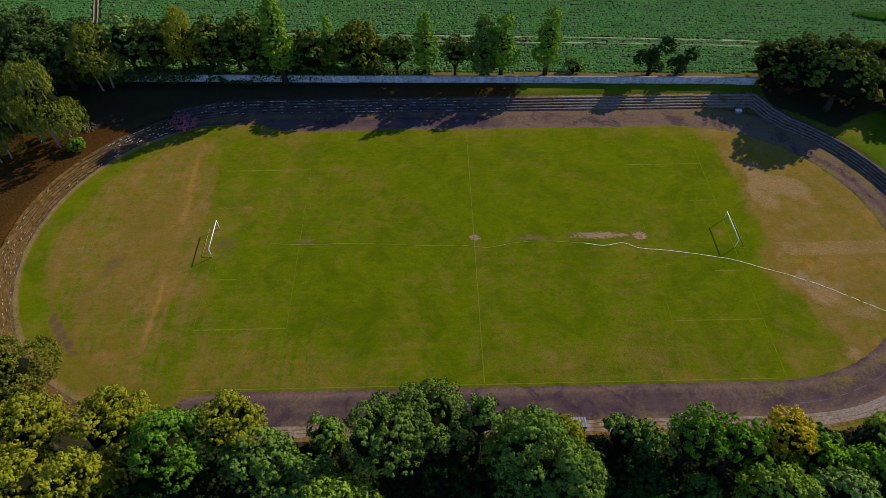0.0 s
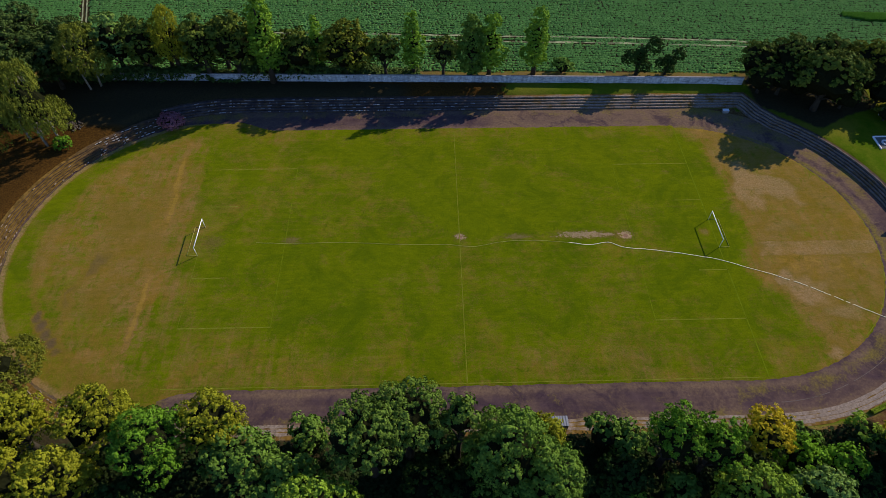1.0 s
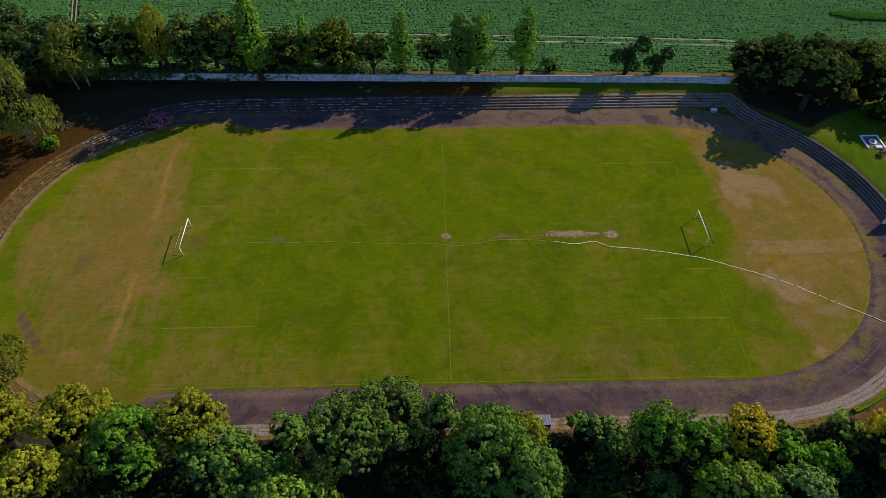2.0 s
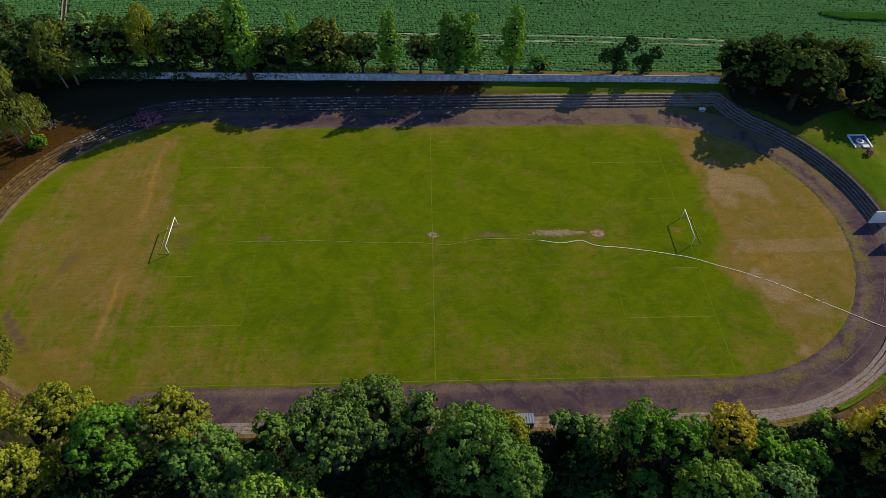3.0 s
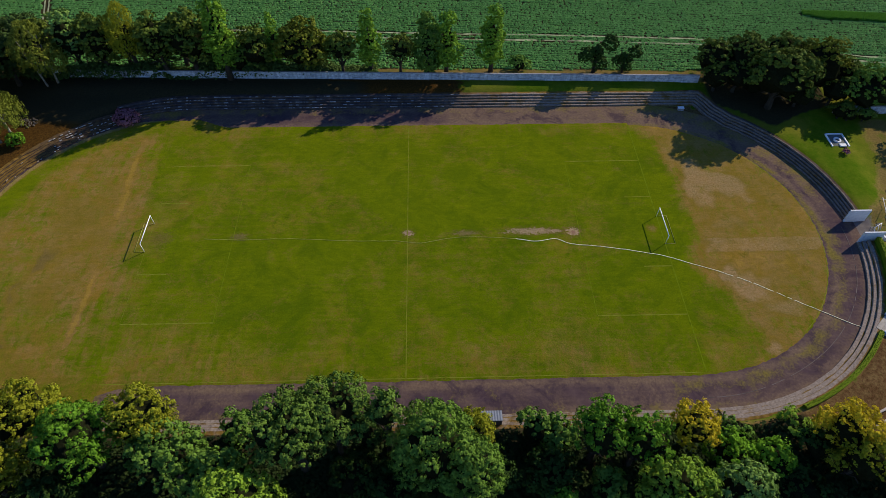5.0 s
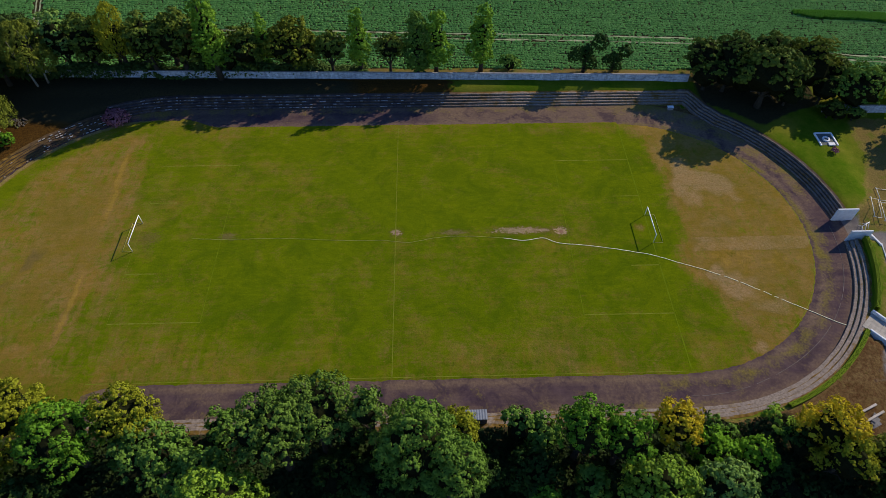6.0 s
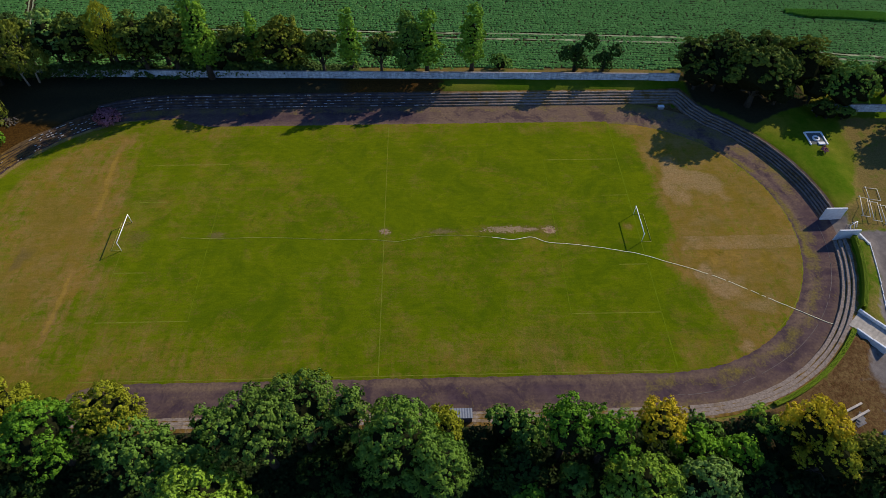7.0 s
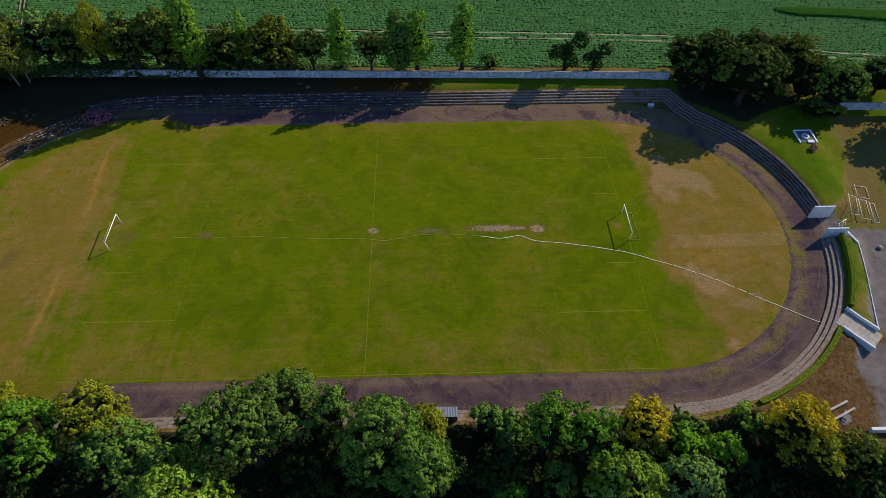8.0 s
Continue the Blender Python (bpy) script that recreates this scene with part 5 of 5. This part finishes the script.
STRIP_X, STRIP_TOP, STRIP_LOW = (106, 114, 124, 136, 150), (76.2, 75.7, 74.8, 73.5, 72.0), (75.6, 72.4, 71.6, 69.5, 67.0)


def grass_strip():
    """A wedge of lush tall grass left unsown in the crop."""
    rng = np.random.default_rng(9)
    x = 108 + 42 * rng.random(26000) ** 0.62
    lo, hi = np.interp(x, STRIP_X, STRIP_LOW), np.interp(x, STRIP_X, STRIP_TOP)
    y = lo + (hi - lo) * rng.random(len(x))
    p = np.stack([x, y, np.full(len(x), 2.1)], 1)
    tip = p + np.stack([rng.normal(size=len(x)) * 0.16, rng.normal(size=len(x)) * 0.16, 0.75 + 0.3 * rng.random(len(x))], 1)
    a = rng.random(len(x)) * 3.14
    w = np.stack([np.cos(a), np.sin(a), 0 * a], 1) * 0.16
    ob = new("grass_strip", quads_mesh("grass_strip", np.stack([p - w, p + w, tip + w * 0.4, tip - w * 0.4], 1), TALL))
    tagged(ob, "wedge of lush dark green tall grass in the crop field", "grass", kind="stuff")


def crop_field():
    """Low plants in rows beside each other, with two wheel tracks and a path left open."""
    rng = np.random.default_rng(5)
    slope = -0.062
    cs = []
    for row in np.arange(40.0, 112.0, 1.02):
        xs = np.arange(-135, 150, 0.42)
        xs = xs + rng.normal(size=len(xs)) * 0.2
        ys = row + slope * xs + rng.normal(size=len(xs)) * 0.09 + 0.16 * np.array([vnoise(x, row * 3, 0.22, 1.5) for x in xs])
        keep = (ys > 51.8 - 0.025 * xs) & (ys < 100)
        for off in (0.0, -2.4):
            keep &= abs(ys - off - np.interp(xs, WHEEL_X, WHEEL_Y)) > 0.62 - 0.4 * rng.random(len(xs))
        keep &= (ys > np.interp(xs, STRIP_X, STRIP_TOP)) | (ys < np.interp(xs, STRIP_X, STRIP_LOW)) | (xs < STRIP_X[0])
        keep &= abs(xs + 99.3 + 0.3 * (ys - 80)) > 1.2
        cs.append(np.stack([xs[keep], ys[keep]], 1))
    c = np.concatenate(cs)
    c = np.concatenate([c, 2.2 + 0.1 * rng.random((len(c), 1)) + 0.1 * np.array([[vnoise(p[0], p[1] * 3, 0.3, 5)] for p in c])], 1)
    o = np.tile(np.array([[0, 0, 1.7]]), (len(c), 1))
    q = leaves(rng, c, o, 0.3 + 0.2 * rng.random(len(c)), 9, 0.37, loose=0.5)
    # the low outer leaves that close the rows
    a = rng.random(len(c)) * 6.3
    u, v = np.stack([np.cos(a), np.sin(a), 0 * a], 1) * 0.52, np.stack([-np.sin(a), np.cos(a), 0 * a], 1) * 0.42
    flat = c - np.array([0, 0, 0.06]) + rng.normal(size=(len(c), 3)) * np.array([0.05, 0.05, 0.03])
    q = np.concatenate([q, np.stack([flat - u, flat + v, flat + u, flat - v], 1)])
    ob = new("crop_plants", quads_mesh("crop_plants", q, CROP))
    tagged(ob, "rows of low green crop plants on the field", "crop", kind="stuff")
    for off in (-0.55, 0.55):
        verts = []
        for y in np.arange(62, 110, 1.2):
            x = -99.3 - 0.3 * (y - 80) + off + 0.08 * vnoise(y, off, 0.4)
            verts += [(x - 0.2, y, 2.26), (x + 0.2, y, 2.26)]
        faces = [(2 * i, 2 * i + 1, 2 * i + 3, 2 * i + 2) for i in range(len(verts) // 2 - 1)]
        tr = new("wheel_track", mesh_of("wheel_track", verts, faces, STRAW))
        tagged(tr, "straw-coloured wheel track through the crop", "wheel track", "wheel tracks", "structure")
    for off in (0.0, -2.4):
        verts = []
        for x in np.arange(-130, 150, 1.0):
            y = off + np.interp(x, WHEEL_X, WHEEL_Y) + 0.25 * vnoise(x, 0, 0.2, off)
            w = max(0.03, 0.25 * (1 + 1.3 * vnoise(x, 0, 0.35, off) + 0.8 * vnoise(x, 0, 1.1, off)))
            verts += [(x, y - w, 2.26), (x, y + w, 2.26)]
        faces = [(2 * i, 2 * i + 2, 2 * i + 3, 2 * i + 1) for i in range(len(verts) // 2 - 1)]
        tr = new("wheel_track", mesh_of("wheel_track", verts, faces, STRAW))
        tagged(tr, "straw-coloured wheel track through the crop", "wheel track", "wheel tracks", "structure")


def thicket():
    """Near-black leaf layer that puts the shade under the near trees into colour."""
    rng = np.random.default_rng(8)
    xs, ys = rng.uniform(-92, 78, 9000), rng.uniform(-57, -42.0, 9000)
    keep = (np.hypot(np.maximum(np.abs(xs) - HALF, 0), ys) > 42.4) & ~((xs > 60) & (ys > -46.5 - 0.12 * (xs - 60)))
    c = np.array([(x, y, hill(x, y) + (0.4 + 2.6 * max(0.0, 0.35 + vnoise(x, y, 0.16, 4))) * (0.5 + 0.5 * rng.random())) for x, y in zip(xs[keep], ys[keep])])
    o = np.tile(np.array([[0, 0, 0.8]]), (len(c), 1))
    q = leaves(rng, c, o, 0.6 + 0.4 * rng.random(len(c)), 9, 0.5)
    ob = new("undergrowth", quads_mesh("undergrowth", q, UNDER_SHADE))
    tagged(ob, "near-black leaf layer standing for the shade beneath the trees", "undergrowth", kind="stuff")


def wall_thicket():
    """Dark shrubs between the trunks of the row behind the far wall."""
    rng = np.random.default_rng(18)
    xs, ys = rng.uniform(-96, -8, 2600), rng.uniform(48.6, 52.6, 2600)
    c = np.array([(x, y, 2.1 + (0.5 + 7.0 * max(0.0, 0.32 + vnoise(x, y, 0.1, 9)) * smooth01(-x, 2, 30)) * rng.random() ** 0.7) for x, y in zip(xs, ys)])
    o = np.tile(np.array([[0, 0, 0.8]]), (len(c), 1))
    q = leaves(rng, c, o, 0.6 + 0.5 * rng.random(len(c)), 12, 0.5)
    ob = new("undergrowth", quads_mesh("undergrowth", q, BANK))
    tagged(ob, "dark shrubs between the trunks behind the wall", "undergrowth", kind="stuff")


thicket()
wall_thicket()
grass_strip()
crop_field()


# ---- things ----
def goal(x, out, label):
    """A football goal; out is the side of its back frame."""
    top = thing("football_goal", (x, 0, 0.03), label, "goal", "football goals")
    r, back = 0.062, out * 2.0
    for y in (-3.66, 3.66):
        rod("post", (0, y, 0), (0, y, 2.44), r, GOAL_WHITE, top)
        rod("ground_bar", (0, y, 0.05), (back, y, 0.05), 0.035, GOAL_NET, top, "thin yellowed steel bar", 6)
    rod("crossbar", (0, -3.72, 2.44), (0, 3.72, 2.44), r * 1.25, GOAL_WHITE, top)
    rod("back_bar", (back, -3.66, 0.05), (back, 3.66, 0.05), 0.04, GOAL_NET, top, "thin yellowed steel bar", 6)


goal(-51.0, -1, "white football goal without a net on dry grass")
goal(51.0, 1, "white football goal without a net beside a worn patch")


def hose(name, label, points, radius, mat):
    pts = [Vector((x, y, 0.03 + radius)) for x, y in points]
    fine = []
    for i in range(len(pts) - 1):
        a, b = pts[max(0, i - 1)], pts[min(len(pts) - 1, i + 2)]
        for k in range(16):
            f = k / 16
            h = pts[i].lerp(pts[i + 1], f)
            t0, t1 = (pts[i + 1] - a) * 0.5, (b - pts[i]) * 0.5
            p = pts[i] * (2 * f ** 3 - 3 * f * f + 1) + t0 * (f ** 3 - 2 * f * f + f) + pts[i + 1] * (3 * f * f - 2 * f ** 3) + t1 * (f ** 3 - f * f)
            p.y += 0.10 * vnoise(p.x, 0, 0.5)
            p.z = h.z + (0.9 * smooth01(spine(p.x, p.y), 38.4, 41.5) if p.x > 70 else 0)
            if 60.5 < p.x < 73:
                p.z -= 0.09 * smooth01(vnoise(p.x, 0, 1.1, 3), 0.06, 0.2)
            fine.append(p)
    fine.append(pts[-1] + Vector((0, 0, 0.95 if pts[-1].x > 70 else 0)))
    me = tubes(name, [(fine, [radius] * len(fine), 6)], mat)
    for i, v in enumerate(me.vertices):
        c = fine[min(len(fine) - 1, i // 6)]
        v.co.z = c.z + (v.co.z - c.z) * 0.4 - radius * 0.55
    ob = new(name, me)
    tagged(ob, label, "hose")


hose("water_hose", "thin olive hose lying along the grass", ((-40.2, -0.6), (-33.4, -1.0), (-23.4, -0.9), (-11, -1.7), (-2.1, -1.9), (2.4, -2.5), (9.1, -1.3), (14.8, -1.2), (21.5, -1.8)), 0.047, HOSE_OLD)
hose("fire_hose", "white hose lying across grass, track and steps", ((21.5, -1.8), (25.4, -2.5), (29.4, -2.0), (32.6, -3.4), (38.1, -4.1), (48.9, -6.4), (54.5, -8.6), (59.8, -10.8), (65.1, -13.5), (70.0, -16.6), (75.6, -20.1), (80.3, -23.0), (82.9, -23.8), (85.0, -24.2)), 0.064, HOSE_WHITE)


def shelter():
    """Small players' shelter with a corrugated roof."""
    top = thing("shelter", (13.6, -39.8, 0), "small shelter with blue-grey corrugated roof beside the track", "shelter")
    verts, faces, n = [], [], 34
    for j, (y, z) in enumerate(((-0.9, 2.5), (0.9, 2.25))):
        for i in range(n):
            x = -1.75 + 3.5 * i / (n - 1)
            verts.append((x, y, z + (0.04 if (i // 2) % 2 else 0)))
    faces = [(i, i + 1, n + i + 1, n + i) for i in range(n - 1)]
    part("roof", mesh_of("roof", verts, faces, STEEL), STEEL, top, "blue-grey corrugated steel roof")
    part("back_wall", box((3.4, 0.06, 2.5), (0, -0.85, 1.2)), STEEL, top)
    for x in (-1.68, 1.68):
        part("side_wall", box((0.06, 1.5, 2.3), (x, -0.1, 1.1)), STEEL, top)
    part("bench", box((3.0, 0.4, 0.06), (0, -0.5, 0.45)), WOOD, top)


shelter()


def gate_walls():
    """White end walls of the terraces on both sides of the gateway, and the parapet outside."""
    a = thing("gate_wall", (91.0, 1.5, 0), "tall white concrete end wall beside the gateway", "wall", "gateway walls")
    part("wall_slab", box((4.3, 0.3, 3.4), (0, 0, 1.6), bevel=0.03), WHITEWASH, a)
    b = thing("gate_wall", (91.4, -4.1, 0), "tall white concrete end wall beside the hedge", "wall", "gateway walls")
    part("wall_slab", box((4.3, 0.3, 3.2), (0, 0, 1.5), bevel=0.03), WHITEWASH, b)
    part("parapet", box((0.4, 3.4, 1.3), (3.3, -0.4, 0.62), Euler((0, 0, 0.30)), 0.04), WHITEWASH, b)


gate_walls()


def ramp():
    """Ramp from the steps to the lot outside, with white parapets."""
    top = thing("ramp", (86.9, -25.6, 0), "concrete ramp with white parapets leading off the terrace", "ramp", turn=math.atan2(-0.75, 0.66))
    for i in range(1, 9):
        part("slab", box((0.86, 4.0, 0.5), (-3.9 + 0.87 * i, 0, 0.93 - 0.05 * i), Euler((0, 0.05, 0)), 0.015), RAMP, top)
    for y, x0, x1 in ((2.15, -3.7, 2.4), (-2.15, -2.2, 3.6)):
        for i in range(2):
            w = (x1 - x0) / 2
            part("parapet", box((w - 0.04, 0.42, 1.5), (x0 + w * (i + 0.5), y + 0.08 * (i - 0.5), 0.95 - 0.18 * i), Euler((0, 0.05, (i - 0.5) * 0.05)), 0.07), WHITEWASH, top)


ramp()


def hedge(s0, s1, d, wide, high):
    rng = np.random.default_rng(int(s0 * 100))
    top = thing("hedge", (*oval((s0 + s1) / 2, d), 0), "clipped green hedge along the top of the terrace", "hedge", "hedges")
    base = np.array(top.location)
    cs, os_, core = [], [], []
    st = s_steps(s0, s1, 0.35)
    for s in st:
        x, y = oval(s, d)
        z = hill(x, y)
        for _ in range(9):
            u, v = rng.random() * 2 - 1, rng.random()
            px, py = oval(s + (rng.random() - 0.5) * 0.003, d + u * wide / 2)
            cs.append((px, py, z + high * (1 if abs(u) < 0.75 else v))), os_.append((0, 0, 1) if abs(u) < 0.75 else ((px - x) / wide, (py - y) / wide, 0.4))
    q = leaves(rng, np.array(cs) - base, np.array(os_, float), np.full(len(cs), 0.055), 30, 0.07, wide=0.42)
    for a, b in zip(st, st[1:]):
        z = hill(*oval(a, d))
        ring = [[(*oval(s, d + k * wide * 0.46), z + zz) for k, zz in ((-1, -0.3), (-1, high * 0.97), (1, high * 0.97), (1, -0.3))] for s in (a, b)]
        core += [[ring[0][k], ring[1][k], ring[1][k + 1], ring[0][k + 1]] for k in range(3)]
    q = np.concatenate([q, np.array(core) - base])
    part("foliage", quads_mesh("foliage", q, HEDGE), HEDGE, top)


hedge(s_of_angle(-30.5), s_of_angle(-6.2), 41.75, 0.75, 1.1)
hedge(s_of_angle(-71.0), s_of_angle(-37.8), 41.3, 0.85, 0.45)


def monument():
    """Square memorial with low white kerbs round a ring."""
    z = hill(96.9, 24.6)
    top = thing("monument", (96.9, 24.6, z), "square memorial with low white kerbs and a stone ring", "monument")
    for x, y, sx, sy in ((-1.9, 0, 0.3, 4.2), (1.9, 0, 0.3, 4.2), (0, 2.05, 3.5, 0.22)):
        part("kerb", box((sx, sy, 0.4), (x, y, 0.1), bevel=0.03), WHITE, top)
    part("paving", box((3.5, 3.8, 0.16), (0, 0, 0.0)), plain("dark_paving", (0.10, 0.11, 0.10), 0.9), top, "dark paving slab")
    verts, faces, n = [], [], 28
    for i in range(n):
        a = 2 * math.pi * i / n
        for r, zz in ((0.5, 0.08), (0.5, 0.3), (0.85, 0.3), (0.85, 0.08)):
            verts.append((r * math.cos(a), r * math.sin(a), zz))
        faces += [(4 * i + k, 4 * i + k + 1, (4 * (i + 1) + k + 1) % (4 * n), (4 * (i + 1) + k) % (4 * n)) for k in range(3)]
    part("stone_ring", mesh_of("stone_ring", verts, faces, WHITEWASH), WHITEWASH, top)
    part("stone_slab", box((1.5, 0.9, 0.3), (0.6, -1.7, 0.15), bevel=0.04), WHITEWASH, top, "pale stone slab")


monument()


def portable_goal(x, y, wide, high, deep, turn, lean):
    """Small tubular goal stored on its base."""
    top = thing("portable_goal", (x, y, hill(x, y) + 0.03), "pale tubular portable goal stored outdoors", "goal", "stored portable goals", turn=turn)
    r, off = 0.06, math.sin(lean) * high
    for k in (-wide / 2, wide / 2):
        rod("post", (0, k, 0.05), (off, k, high), r, GOAL_OLD, top)
        rod("base_bar", (0, k, 0.05), (deep, k, 0.05), r * 0.8, GOAL_OLD, top)
    rod("crossbar", (off, -wide / 2, high), (off, wide / 2, high), r, GOAL_OLD, top)
    rod("back_bar", (deep, -wide / 2, 0.05), (deep, wide / 2, 0.05), r * 0.8, GOAL_OLD, top)


for x, y, wide, high, deep, turn, lean in ((97.9, 4.0, 5.4, 0.4, 1.7, -0.30, 0.3), (100.0, 3.2, 5.4, 0.35, 1.8, -0.26, 0.3), (102.3, 2.5, 5.4, 0.4, 1.3, -0.22, 0.3), (101.6, 8.4, 3.4, 0.35, 2.6, -0.2, 0.3)):
    portable_goal(x, y, wide, high, deep, turn, lean)


def trestle():
    top = thing("trestle", (94.7, -0.6, hill(94.7, -0.6)), "small white tubular trestle beside the gateway", "trestle", turn=0.5)
    for k in (-1.0, 0.2, 1.0):
        rod("leg", (k - 0.5, -0.7, 0.05), (k, 0.0, 1.0), 0.06, WHITE, top)
        rod("leg", (k + 0.5, 0.7, 0.05), (k, 0.0, 1.0), 0.06, WHITE, top)
    rod("rail", (-1.2, 0, 1.0), (1.2, 0, 1.0), 0.06, WHITE, top)


trestle()


def small_things():
    b = thing("concrete_box", (64.9, 37.4, 0), "small pale concrete box at the foot of the steps", "box")
    part("body", box((1.35, 0.8, 0.7), (0, 0, 0.33), bevel=0.05), CONCRETE, b)
    part("lid", box((1.45, 0.9, 0.12), (0, 0, 0.72), bevel=0.03), WHITEWASH, b, "pale lid")
    for x0, y0, x1, y1, z in ((75.9, -40.2, 79.4, -38.7, 0.25), (74.6, -42.4, 80.0, -40.0, 0.3)):
        z += hill(x0, y0)
        m = thing("timber_beam", ((x0 + x1) / 2, (y0 + y1) / 2, z), "weathered pale timber beam lying on the ground", "beam", "stacked beams", turn=math.atan2(y1 - y0, x1 - x0))
        part("beam", box((math.hypot(x1 - x0, y1 - y0), 0.36, 0.36), (0, 0, 0), bevel=0.04), WOOD, m)
    k = thing("kerb", (93.3, -15.5, 0), "thin white kerb between verge and asphalt", "kerb", kind="structure", turn=math.atan2(-19.9, -4.7))
    for i in range(10):
        u = -9.3 + 2.06 * i
        wx, wy = 93.3 + u * -0.23, -15.5 + u * -0.973
        part("kerb_stone", box((2.0, 0.16, 0.5), (u, 0, hill(wx, wy) - 0.02), bevel=0.02), WHITEWASH, k)
    w = thing("low_wall", (86.2, -43.8, 0), "low whitewashed wall at the edge of the yard", "wall")
    part("wall_body", box((11.0, 0.55, 1.1), (0, 0, 0.5), bevel=0.04), WHITEWASH, w)
    h = thing("panel_stack", (78.0, -41.6, hill(78, -41.6)), "dull grey steel panels lying askew beside the beams", "panels", turn=0.4)
    for i in range(3):
        part("panel", box((1.9, 0.75, 0.05), (0.35 * i - 0.3, 0.45 * i - 0.4, 0.06 + 0.07 * i), Euler((0.03 * i, 0.05 * i, 0.22 * i)), 0.01), PANEL, h)
    s = thing("boulder", (99.8, -6.9, hill(99.8, -6.9)), "pale rounded boulder on the asphalt", "boulder")
    bm = bmesh.new()
    bmesh.ops.create_icosphere(bm, subdivisions=2, radius=0.5)
    for v in bm.verts:
        v.co *= 1 + 0.2 * noise.noise(v.co * 1.5)
        v.co.z = v.co.z * 0.6 + 0.3
    part("stone", bm, CONCRETE, s)


small_things()
